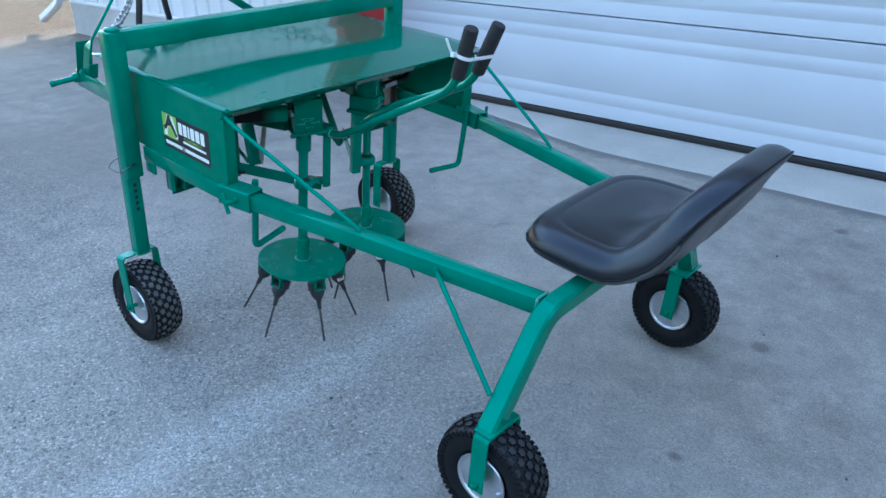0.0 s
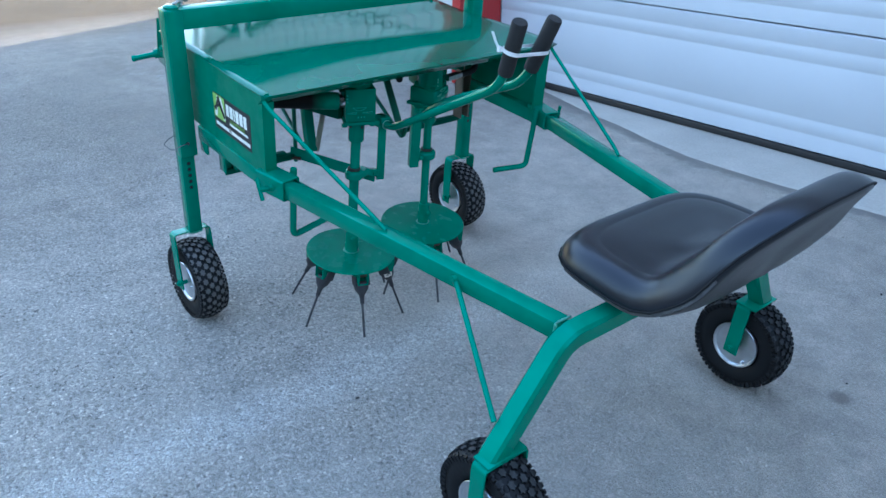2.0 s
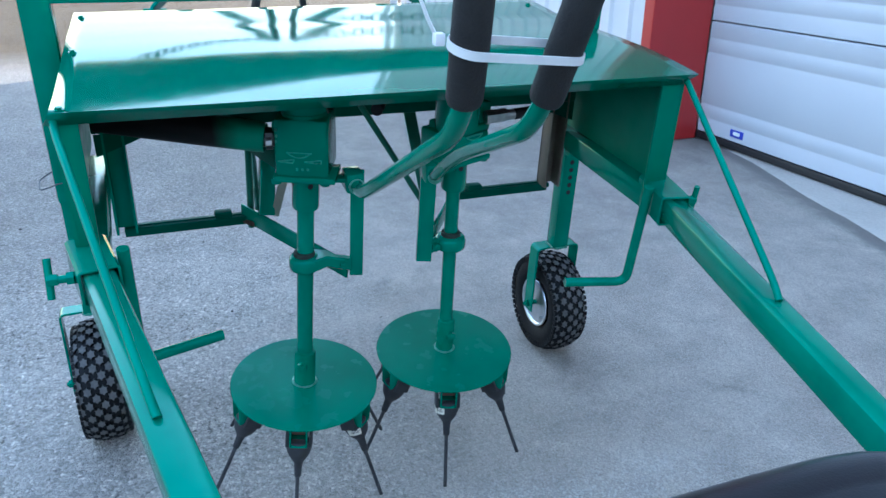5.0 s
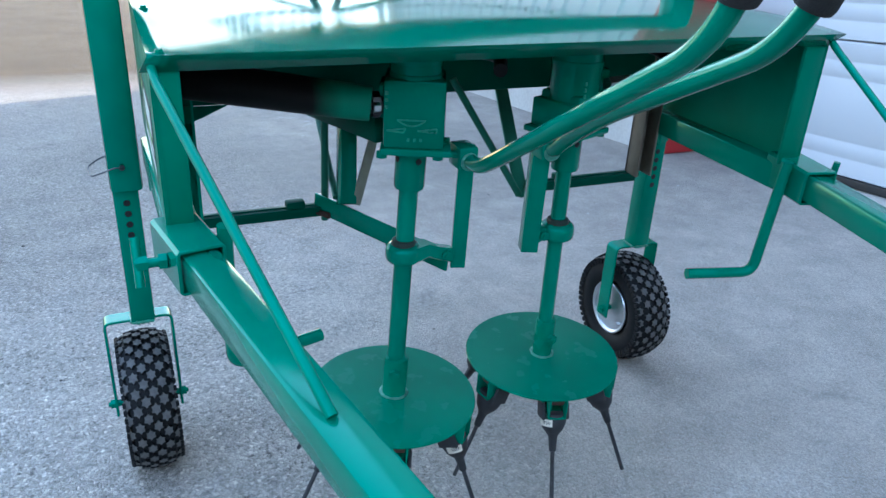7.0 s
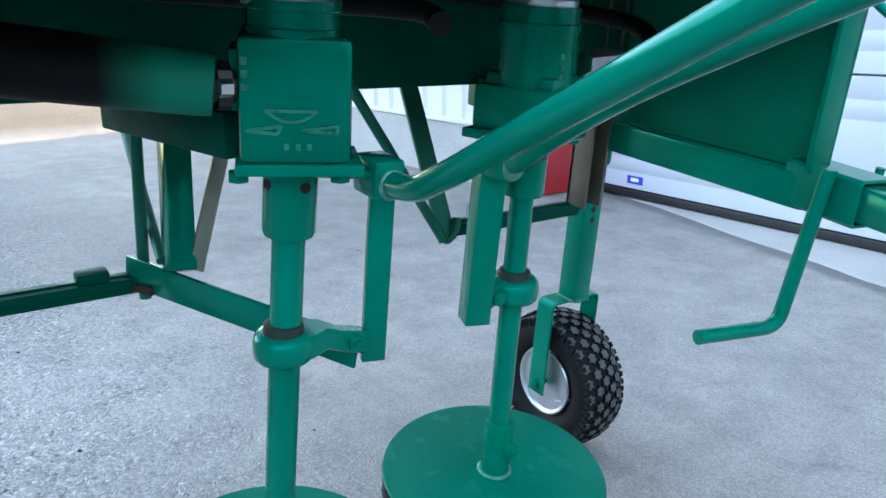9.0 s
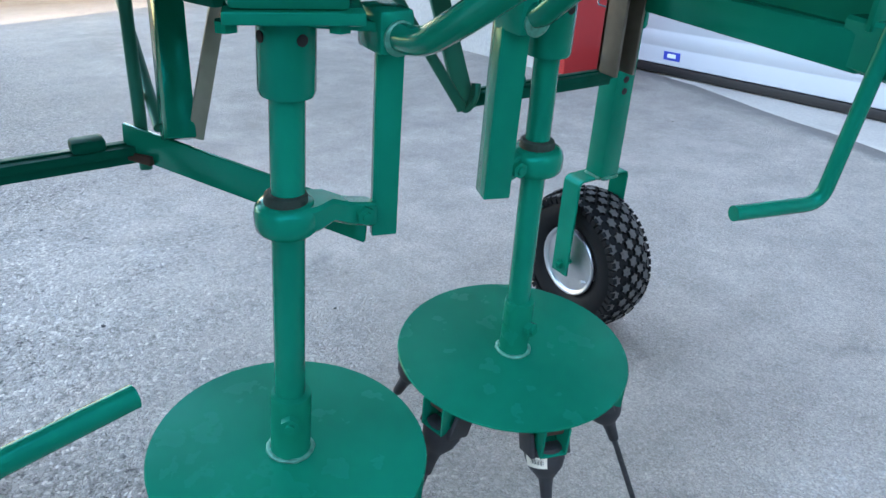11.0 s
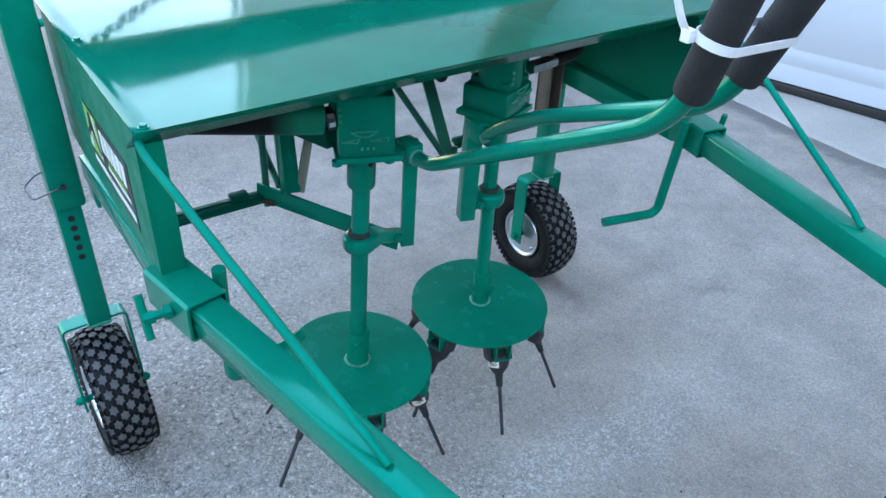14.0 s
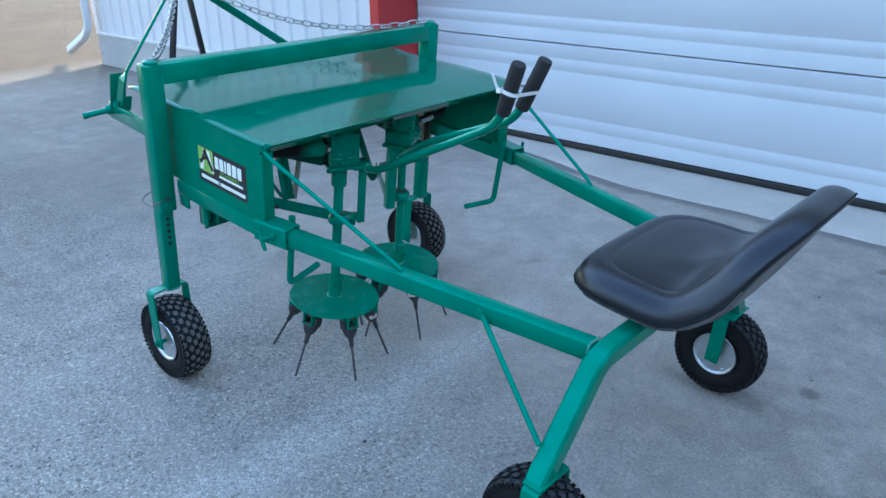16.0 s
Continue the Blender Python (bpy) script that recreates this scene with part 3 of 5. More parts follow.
arch_frame = tile("portal_frame", arch)
for s in (-1, 1):
    def ring(bm, s=s):
        m = pose(PU + 0.004, s * (PV - 0.002), PTOP + 0.002)
        revolve(bm, [(0.026, -0.004), (0.026, 0.004), (0.018, 0.009), (0.008, 0.010)], m, 20)
    tile("weld_cap", ring, arch_frame)

DECK_W = 0.280


def deck_height(u, v):
    """Height of the deck sheet: bowed between its supports, with a shallow crease across the near front corner."""
    q = (0.0035 * math.sin(3.1 * v + 1.2) * math.cos(4.2 * u) + 0.004 * math.sin(7 * u + 2 * v)) * min(1, -u / 0.25) + 0.006 * u
    q += 0.012 * (0.55 + 0.45 * math.tanh(4 * (v + 0.25))) * math.sin(math.pi * min(1, max(0, -u / 0.62)))
    off = (-0.52 - 0.74 * (u + 0.10) - v) * 0.804
    q -= 0.012 * max(0.0, off)
    if u < -0.5:
        q += 0.020 * (-0.5 - u)
    return DECK_W + q


def deck(bm):
    """Thin sheet, rear edge folded down."""
    us = [-0.83 + 0.83 * i / 27 for i in range(28)]
    vs = [-0.626 + 1.266 * i / 40 for i in range(41)]
    rows = [[bm.verts.new((u, v, deck_height(u, v))) for v in vs] for u in us]
    for a, b in zip(rows, rows[1:]):
        for k in range(len(vs) - 1):
            bm.faces.new((a[k], a[k + 1], b[k + 1], b[k]))
    # folded lip
    rear = rows[-1]
    lip = [bm.verts.new((-0.013, min(v, 0.61) - (0.012 if v < -0.60 else 0), deck_height(0.0, v) - 0.025)) for v in vs]
    for k in range(len(vs) - 1):
        bm.faces.new((rear[k], rear[k + 1], lip[k + 1], lip[k]))
    for f in bm.faces:
        f.smooth = True


# second material blackens the underside in place of shade
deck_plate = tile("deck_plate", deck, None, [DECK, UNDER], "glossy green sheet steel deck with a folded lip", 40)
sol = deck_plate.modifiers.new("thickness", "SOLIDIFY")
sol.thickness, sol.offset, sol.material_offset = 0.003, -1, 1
for u, v in ((-0.756, 0.600), (-0.756, -0.606), (-0.40, -0.608), (-0.014, -0.610)):
    tile("bolt_head", lambda bm, u=u, v=v: (rod(bm, (u, v, deck_height(u, v) - 0.001), (u, v, deck_height(u, v) + 0.002), 0.0085, segs=14), rod(bm, (u, v, deck_height(u, v) + 0.002), (u, v, deck_height(u, v) + 0.006), 0.0060, segs=6)), deck_plate)

side_panels = {}
for s in (-1, 1):
    def panel(bm, s=s):
        v = s * 0.617
        n = 14
        low, high = [], []
        for k in range(n + 1):
            u = -0.620 + 0.604 * k / n
            top = deck_height(u, s * 0.612) - 0.004
            low.append([bm.verts.new((u, v + d, 0.012)) for d in (-0.003, 0.003)])
            high.append([bm.verts.new((u, v + d, top)) for d in (-0.003, 0.003)])
        for k in range(n):
            for d in (0, 1):
                bm.faces.new((low[k][d], low[k + 1][d], high[k + 1][d], high[k][d]))
            bm.faces.new((high[k][0], high[k + 1][0], high[k + 1][1], high[k][1]))
            bm.faces.new((low[k][0], low[k + 1][0], low[k + 1][1], low[k][1]))
        for k in (0, n):
            bm.faces.new((low[k][0], low[k][1], high[k][1], high[k][0]))
        # rear flange, turned inwards
        wide = 0.034 if s < 0 else 0.052
        box(bm, (-0.0245, min(v, v - s * wide), 0.016), (-0.0165, max(v, v - s * wide) + 0.003, DECK_W - 0.008), 0.001)
    side_panels[s] = tile("side_panel", panel, None, PANEL)
    if s < 0:
        side_panels[s].matrix_basis = pose(0, -0.006, 0)

    def beam(bm, s=s):
        bar(bm, (-0.522, s * 0.612, -0.016), (-0.02, s * 0.600, -0.016), 0.052, 0.056, bevel=0.005)
        # notch plate beneath the front end
        box(bm, (-0.520, s * 0.630 - 0.004, -0.085), (-0.46, s * 0.630 + 0.004, -0.02), 0.002)
    tile("side_beam", beam)

    def upright(bm, s=s):
        v = s * 0.562
        box(bm, (-0.475, v - 0.024, -0.157), (-0.467, v + 0.024, 0.235), 0.001)
        box(bm, (-0.475, v - 0.024, -0.157), (-0.425, v - 0.018, 0.235), 0.001)
        box(bm, (-0.475, v + 0.018, -0.157), (-0.425, v + 0.024, 0.235), 0.001)
    tile("channel_upright", upright, None, GREEN if s < 0 else RAW, "green channel" if s < 0 else "thinly painted channel with bare brown patches")

    def cross(bm, s=s):
        bar(bm, (-0.470, s * 0.57, -0.163), (-0.470, s * 0.262, -0.163), 0.030, 0.012, bevel=0.001)
        bar(bm, (-0.470, s * 0.57, -0.1695), (-0.470, s * 0.262, -0.1695), 0.006, 0.03, up=(0, 0, 1), bevel=0.001)
        box(bm, (-0.484, min(s * 0.360, s * 0.318), -0.158), (-0.456, max(s * 0.360, s * 0.318), -0.141), 0.006)
    # strap takes the shade-darkened green
    tile("cross_strap", cross, None, SHADED, "green strap, coloured dark for the shade it hangs in")


# sticker on the left panel: dark field, pale and lime emblem, bars for the lettering
def flat(name, mat, rects, off, label=""):
    bm = bmesh.new()
    for (u0, w0, u1, w1) in rects:
        box(bm, (u0, -0.6202 - off, w0), (u1, -0.6202 - off + 0.0006, w1))
    return part(name, bm, mat, side_panels[-1], label, None)


SU0, SU1, SW0, SW1 = -0.378, -0.105, 0.058, 0.184
SX, SZ = 1.2, 1.115
flat("sticker", INK, [(SU0, SW0, SU1, SW1)], 0.0006, "dark sticker with a pale emblem and lettering bars")


def emblem(bm):
    o = -0.6218
    def poly(pts, mat):
        vs = [bm.verts.new((SU0 + SX * (x), o, SW0 + SZ * z)) for x, z in pts]
        bm.faces.new(vs).material_index = mat
    poly([(0.002, 0.036), (0.074, 0.036), (0.074, 0.111), (0.002, 0.111)], 1)


tile("emblem_field", emblem, side_panels[-1], [PALE, LIME], "lime emblem", None)
for pts, mat, o in (
    (((0.006, 0.040), (0.022, 0.040), (0.040, 0.108), (0.028, 0.108)), PALE, 0.0020),
    (((0.044, 0.106), (0.056, 0.106), (0.078, 0.045), (0.064, 0.040)), PALE, 0.0020),
    (((0.026, 0.100), (0.038, 0.110), (0.076, 0.050), (0.066, 0.044)), INK, 0.0026),
    (((0.004, 0.066), (0.010, 0.060), (0.048, 0.082), (0.044, 0.090)), INK, 0.0026),
    (((0.010, 0.060), (0.020, 0.058), (0.044, 0.108), (0.034, 0.110)), INK, 0.0023),
):
    bm = bmesh.new()
    bm.faces.new([bm.verts.new((SU0 + SX * (x), -0.6202 - o, SW0 + SZ * z)) for x, z in pts])
    link("emblem_stroke", bm, mat, side_panels[-1])
# big lettering stands as plain bars in its size and colour
bars = []
x = 0.082
for w_ in (0.017, 0.018, 0.007, 0.018, 0.019, 0.018):
    bars.append((SU0 + SX * (x), SW0 + SZ * 0.062, SU0 + SX * (x + w_), SW0 + SZ * 0.099))
    x += w_ + 0.0055
flat("lettering_bar", PALE, bars, 0.0014)
words = bpy.data.curves.new("lettering", "FONT")
words.body = "EQUIPEMENTS"
words.size, words.extrude = 0.0165, 0.0002
words.align_x = "CENTER"
words.materials.append(LIME)
lettering = new("lettering", words)
lettering.parent = side_panels[-1]
lettering.matrix_basis = Matrix.Translation((SU0 + SX * 0.150, -0.6218, SW0 + SZ * 0.0475)) @ pose(0, 0, 0, 90, 0, 0)
flat("small_bar", PALE, [(SU0 + SX * (0.100), SW0 + SZ * 0.038, SU0 + SX * (0.210), SW0 + SZ * 0.045)], 0.0014)
flat("small_bar", PALE, [(SU0 + SX * (0.010), SW0 + SZ * 0.012, SU0 + SX * (0.092), SW0 + SZ * 0.023), (SU0 + SX * (0.098), SW0 + SZ * 0.010, SU0 + SX * (0.100), SW0 + SZ * 0.026), (SU0 + SX * (0.106), SW0 + SZ * 0.012, SU0 + SX * (0.220), SW0 + SZ * 0.023)], 0.0014)


# ---------------- rails, sleeves, rear arch ----------------
def rail_v(u):
    return 0.587 - 0.204 * (u - 0.075)


def bead(bm, a, b, r, seed):
    """Lumpy weld seam from a to b."""
    rnd = random.Random(seed)
    a, b = Vector(a), Vector(b)
    n = max(4, int((b - a).length / (r * 0.8)))
    f = basis(a, b)
    rings = []
    for i in range(n + 1):
        q = r * (0.45 if i in (0, n) else rnd.uniform(0.75, 1.25))
        c = f @ Vector((rnd.uniform(-0.2, 0.2) * r, rnd.uniform(-0.2, 0.2) * r, 0))
        c = c + (b - a) * (i / n)
        rings.append([bm.verts.new(c + (f.to_3x3() @ Vector((q * x, q * y, 0)))) for x, y in circle(1.0, 8)])
    for p, q in zip(rings, rings[1:]):
        for k in range(8):
            bm.faces.new((p[k], p[(k + 1) % 8], q[(k + 1) % 8], q[k]))
    bm.faces.new(rings[0][::-1])
    bm.faces.new(rings[-1])


RT = 0.054
RW = -0.006
for s in (-1, 1):
    a, b = (-0.055, s * rail_v(-0.055), RW), (0.075, s * rail_v(0.075), RW)

    def sleeve(bm, a=a, b=b):
        hollow(bm, a, b, 0.070, 0.0605)
    slv = tile("rail_sleeve", sleeve)

    def rail(bm, s=s):
        bar(bm, (-0.02, s * rail_v(-0.02), RW), (1.061, s * rail_v(1.061), RW - 0.012), RT, RT, bevel=0.0075)
    rl = tile("side_rail", rail)

    def rail_weld(bm, s=s):
        o, z, h = s * (rail_v(1.06) + 0.028), RW - 0.012, RT / 2
        bead(bm, (1.0605, o, z - h), (1.0605, o, z + h), 0.0042, 21)
        bead(bm, (1.0605, o, z + h), (1.0605, o - s * 0.054, z + h), 0.0034, 22)
    tile("weld_bead", rail_weld, rl, WELD, "pale lumpy weld bead", 60)

    def screw(bm, s=s):
        v = rail_v(0.03)
        o = s * (v + 0.036)
        rod(bm, (0.03, o, RW), (0.03, o + s * 0.012, RW), 0.0125, segs=6)
        rod(bm, (0.03, o, RW), (0.03, o + s * 0.044, RW), 0.0075, segs=12)
        rod(bm, (0.03, o + s * 0.026, RW), (0.03, o + s * 0.042, RW), 0.0115, segs=6)
        rod(bm, (0.045 if s < 0 else 0.027, o + s * 0.040, RW - 0.030), (0.012 if s < 0 else 0.034, o + s * 0.040, RW + 0.034), 0.0068, segs=12)
    tile("clamp_screw", screw, slv)

    def hook(bm, s=s):
        v = rail_v(0.03) - 0.048
        sweep(bm, rounded([(0.022, s * v, 0.036), (0.0, s * v, -0.222), (-0.044 if s < 0 else -0.036, s * (v - (0.156 if s < 0 else 0.146)), -0.222)], 0.028), circle(0.0115), up=(1, 0, 0))
    tile("foot_rest", hook, slv, None, "bent round bar")

    def brace(bm, s=s):
        sweep(bm, rounded([(-0.012, s * 0.622, 0.262), (0.012, s * 0.619, 0.247), (0.452, s * 0.518, 0.036), (0.480, s * 0.510, 0.018)], 0.02), circle(0.0068, 12))
    tile("diagonal_brace", brace)

    def strut(bm, s=s):
        sweep(bm, rounded([(0.752, s * (rail_v(0.75) + 0.030), -0.008), (0.766, s * (rail_v(0.77) + 0.034), -0.020), (1.066, s * 0.592, -0.212)], 0.012), circle(0.0078, 10))
        rod(bm, (0.752, s * (rail_v(0.75) + 0.024), -0.008), (0.752, s * (rail_v(0.75) + 0.038), -0.008), 0.011, segs=12)
    tile("rear_strut", strut)

def rear_arch(bm):
    """Bent square tube whose legs are cut level and welded onto the axle mounts."""
    u = 1.090
    pts = rounded([(u, -0.608, -0.300), (u, -0.412, RW - 0.012), (u, 0.412, RW - 0.012), (u, 0.608, -0.300)], 0.05, 8)
    sweep(bm, pts, square(0.058, 0.058, 0.008), up=(1, 0, 0))
    bm.verts.ensure_lookup_table()
    n = len(bm.verts)
    for ids, end, near in ((range(8), pts[0], pts[1]), (range(n - 8, n), pts[-1], pts[-2])):
        d = (end - near).normalized()
        for i in ids:
            co = bm.verts[i].co
            co += d * ((-0.2895 - co.z) / d.z)


tile("rear_arch", rear_arch)

# ---------------- wheels ----------------
W_TYRE, WS = 0.087, 1.262


def tyre_mesh(bm):
    """Pneumatic tyre about the y axis with star-shaped tread blocks."""
    m = pose(0, 0, 0, 90, 0, 0)
    h = W_TYRE / 2
    prof = [(0.060, -0.026), (0.066, -0.034), (0.082, -h + 0.001), (0.100, -h), (0.114, -h + 0.004), (0.1235, -h + 0.013), (0.1262, -0.012), (0.1268, 0),
            (0.1262, 0.012), (0.1235, h - 0.013), (0.114, h - 0.004), (0.100, h), (0.082, h - 0.001), (0.066, 0.034), (0.060, 0.026)]
    revolve(bm, prof, m, 48, 0, close=True)
    cols = 6
    n = 27
    last = None
    for c in range(cols):
        y = -0.036 + 0.072 * c / (cols - 1)
        r0 = 0.1262 - 0.0105 * (abs(y) / 0.036) ** 3
        lean = 26 * (y / 0.036) * (abs(y) / 0.036)
        for k in range(n):
            a = 360 * (k + 0.5 * (c % 2)) / n
            f = pose(0, 0, 0, 0, a, 0) @ pose(0, y, r0 - 0.001, -lean, 0, 0)
            low, high = [], []
            for q in range(12):
                rr = 0.0098 if q % 2 == 0 else 0.0066
                x_, y_ = rr * 1.12 * math.cos(q * math.pi / 6), rr * 0.90 * math.sin(q * math.pi / 6)
                low.append(bm.verts.new(f @ Vector((x_ * 1.08, y_ * 1.08, 0))))
                high.append(bm.verts.new(f @ Vector((x_, y_, 0.0068))))
            for q in range(12):
                bm.faces.new((low[q], low[(q + 1) % 12], high[(q + 1) % 12], high[q])).material_index = 0
            bm.faces.new(high).material_index = 1
            if last is not None:
                bm.faces.new((last[0], last[6], low[3]))
            last = low
    bm.verts.ensure_lookup_table()
    bm.faces.new((bm.verts[0], bm.verts[1], last[3]))
    # shoulder nibs
    for s in (-1, 1):
        for k in range(54):
            a = 360 * k / 54
            f = pose(0, 0, 0, 0, a, 0) @ pose(0, s * (h - 0.004), 0.1085, -s * 20, 0, 0)
            q = [bm.verts.new(f @ Vector(p)) for p in ((-0.0045, s * 0.0045, 0), (0.0045, s * 0.0045, 0), (0.0045, s * 0.002, 0.014), (-0.0045, s * 0.002, 0.014), (-0.0045, -s * 0.004, 0), (0.0045, -s * 0.004, 0), (0.0045, -s * 0.004, 0.014), (-0.0045, -s * 0.004, 0.014))]
            for ids in ((0, 1, 2, 3), (0, 3, 7, 4), (1, 5, 6, 2), (3, 2, 6, 7)):
                bm.faces.new([q[i] for i in ids])
            bm.faces.new((last[3], q[4], q[5]))
            last = [q[4]] * 3 + [q[4]]
    bmesh.ops.scale(bm, vec=(WS, WS, WS), verts=bm.verts)


def rim_mesh(bm):
    m = pose(0, 0, 0, 90, 0, 0)
    for s in (-1, 1):
        prof = [(0.0625, s * 0.036), (0.0655, s * 0.039), (0.0640, s * 0.042), (0.0605, s * 0.0415), (0.0575, s * 0.039), (0.0555, s * 0.031), (0.0525, s * 0.027), (0.0500, s * 0.008), (0.047, s * 0.003), (0.030, s * 0.004), (0.022, s * 0.007), (0.021, s * 0.022), (0.019, s * 0.030), (0.010, s * 0.031)]
        revolve(bm, prof, m, 36)
        for k in range(4):
            a = math.radians(45 + 90 * k)
            hexnut(bm, (0.038 * math.cos(a), s * 0.003, 0.038 * math.sin(a)), (0, s, 0), 0.006, 0.005)
    rod(bm, (0, -0.030, 0), (0, 0.030, 0), 0.020, segs=20)
    rod(bm, (0.052, -0.028, 0.012), (0.046, -0.046, 0.012), 0.0035, segs=8)
    bmesh.ops.scale(bm, vec=(WS, WS, WS), verts=bm.verts)


meshes = {}


def wheel(parent, at, turn, fork_top, spin=0.0, dusty=True, lean=0.0):
    """Fork, tyre and rim under a leg. fork_top: height of the fork's bridge above the axle."""
    m = pose(at[0], at[1], at[2] + fork_top, 0, lean, turn) @ pose(0, 0, -fork_top)
    tread = ([RUBBER, LUG], "black pneumatic tyre with star-shaped dusty tread") if dusty else ([RUBBER, LUG_DARK], "black pneumatic tyre with star-shaped dark tread")
    for name, build, mat, label in (("tyre", tyre_mesh, *tread), ("rim", rim_mesh, ZINC, "bright steel rim")):
        if (name, label) not in meshes:
            bm = bmesh.new()
            build(bm)
            ob = part(name, bm, mat, parent, label, 40)
            meshes[(name, label)] = ob.data
        else:
            ob = new(name, meshes[(name, label)])
            ob.parent = parent
            ob["label"] = label
        ob.matrix_basis = m @ pose(0, 0, 0, 0, spin, 0)
    bm = bmesh.new()
    half = 0.072
    pts = rounded([(0, -half, -0.022), (0, -half, fork_top), (0, half, fork_top), (0, half, -0.022)], 0.014, 4)
    sweep(bm, pts, square(0.006, 0.050, 0.0015), up=(1, 0, 0))
    ob = part("fork", bm, GREEN, parent, "", 40)
    ob.matrix_basis = m
    bm = bmesh.new()
    for s in (-1, 1):
        hexnut(bm, (0, s * (half + 0.003), 0), (0, s, 0), 0.0115, 0.010)
    rod(bm, (0, -half, 0), (0, half, 0), 0.008)
    ob = part("axle_bolt", bm, GREEN, parent, "", 40)
    ob.matrix_basis = m


for s, turn, spin in ((-1, 1.5, 11), (1, 1, 40)):
    legu, v = PU - 0.008, s * PV + (-0.004 if s < 0 else 0.010)

    def leg(bm, v=v, legu=legu):
        box(bm, (legu - 0.0255, v - 0.0255, -0.425), (legu + 0.0255, v + 0.0255, 0.06), 0.004)
    lg = tile("caster_leg", leg)

    def leg_weld(bm, v=v, legu=legu, s=s):
        bead(bm, (legu + 0.0255, v - 0.024, -0.4255), (legu + 0.0255, v + 0.024, -0.4255), 0.0040, 31 + s)
        bead(bm, (legu - 0.024, v - 0.0255, -0.4255), (legu + 0.024, v - 0.0255, -0.4255), 0.0036, 35 + s)
    tile("weld_bead", leg_weld, lg, RUBBED, "painted weld bead", 60)
    for k in range(5):
        w = -0.135 - 0.0245 * k
        tile("pin_hole", lambda bm, w=w, v=v, legu=legu: rod(bm, (legu + 0.0255, v, w), (legu + 0.0262, v, w), 0.0072, segs=18), lg, DARK, "open pin hole")

    def lockpin(bm, v=v, legu=legu):
        rod(bm, (PU - 0.05, v, -0.050), (PU + 0.040, v, -0.050), 0.0055, segs=10)
        sweep(bm, rounded([(PU + 0.040, v, -0.050), (PU + 0.045, v - 0.012, -0.046), (PU + 0.030, v - 0.060, -0.066), (PU - 0.03, v - 0.066, -0.064), (PU - 0.046, v - 0.04, -0.052), (PU - 0.048, v - 0.01, -0.044)], 0.012, 4), circle(0.0018, 6))
    tile("lock_pin", lockpin, lg, STEEL, "bent wire locking pin")
    wheel(lg, (legu - 0.012, v - (0.012 if s < 0 else 0), -0.6415 - (0.002 if s < 0 else 0)), turn, 0.212 + (0.004 if s < 0 else 0), spin, True, -6.0 if s < 0 else 0.0)
for s, spin in ((-1, 20), (1, 63)):
    rl = tile("axle_mount", lambda bm, s=s: box(bm, (1.068 - (0.018 if s > 0 else 0), min(s * 0.520, s * 0.652), -0.2965), (1.124, max(s * 0.520, s * 0.652), -0.2895), 0.002))
    wheel(rl, (1.098 if s < 0 else 1.080, -0.586 if s < 0 else 0.598, -0.4685), 0, 0.1685, spin, False)

# ---------------- seat ----------------
def seat_path(q):
    """Centre line of the seat pan at q metres from its front: place (u, w) and the way it runs."""
    flat_len, rad, turn = 0.283, 0.092, radians(56.7)
    u0, w0, t0 = 0.848, 0.114, radians(1)
    if q < flat_len:
        return u0 + q * math.cos(t0), w0 + q * math.sin(t0), t0
    arc = rad * (turn - t0)
    q2 = q - flat_len
    ua, wa = u0 + flat_len * math.cos(t0), w0 + flat_len * math.sin(t0)
    a = min(q2 / rad, turn - t0)
    u = ua + rad * (math.sin(t0 + a) - math.sin(t0))
    w = wa + rad * (math.cos(t0) - math.cos(t0 + a))
    if q2 > arc:
        u += (q2 - arc) * math.cos(turn)
        w += (q2 - arc) * math.sin(turn)
    return u, w, t0 + a


SEAT_LEN = 0.689


def seat_point(ang, rho, h):
    """A point of the pad: ang round its outline, rho from the middle outwards, h above the pan."""
    c, s = math.cos(ang), math.sin(ang)
    p = 4.66 if c > 0 else 4.8
    k = 1 / (abs(c) ** p + abs(s) ** p) ** (1 / p)
    x, y = rho * k * c, rho * k * s
    q = SEAT_LEN * (x + 1) / 2
    t = q / SEAT_LEN
    half = 0.337 * (1 - 0.04 * (1 - t) ** 3) if t < 0.5 else 0.337 - 0.116 * ((t - 0.5) / 0.5) ** 1.6
    u, w, a = seat_path(q)
    # the edge opens out a little where cushion and back meet
    h -= 0.022 * math.exp(-((t - 0.64) / 0.123) ** 2) * abs(y) ** 3
    return Vector((u - math.sin(a) * h, y * half + 0.045, w + math.cos(a) * h))


def seat_pad(bm):
    n = 64
    prof = [(0.0, 0.016), (0.3, 0.016), (0.55, 0.0145), (0.70, 0.0115), (0.755, 0.0088), (0.768, 0.0080), (0.782, 0.0085), (0.83, 0.0092), (0.875, 0.0055), (0.915, -0.003), (0.95, -0.015), (0.975, -0.028), (0.99, -0.040), (1.0, -0.051), (0.998, -0.057)]
    rings = [[bm.verts.new(seat_point(2 * math.pi * k / n, max(r, 1e-4), h)) for k in range(n)] for r, h in prof[1:]]
    mid = bm.verts.new(seat_point(0, 1e-4, 0.016))
    for k in range(n):
        bm.faces.new((mid, rings[0][k], rings[0][(k + 1) % n]))
    for a, b in zip(rings, rings[1:]):
        for k in range(n):
            bm.faces.new((a[k], b[k], b[(k + 1) % n], a[(k + 1) % n]))


def belly(ang, rho):
    """The pan bulges below the bend between cushion and back."""
    t = (rho * math.cos(ang) + 1) / 2
    return 0.038 * math.exp(-((t - 0.52) / 0.16) ** 2) * (1 - rho ** 4)


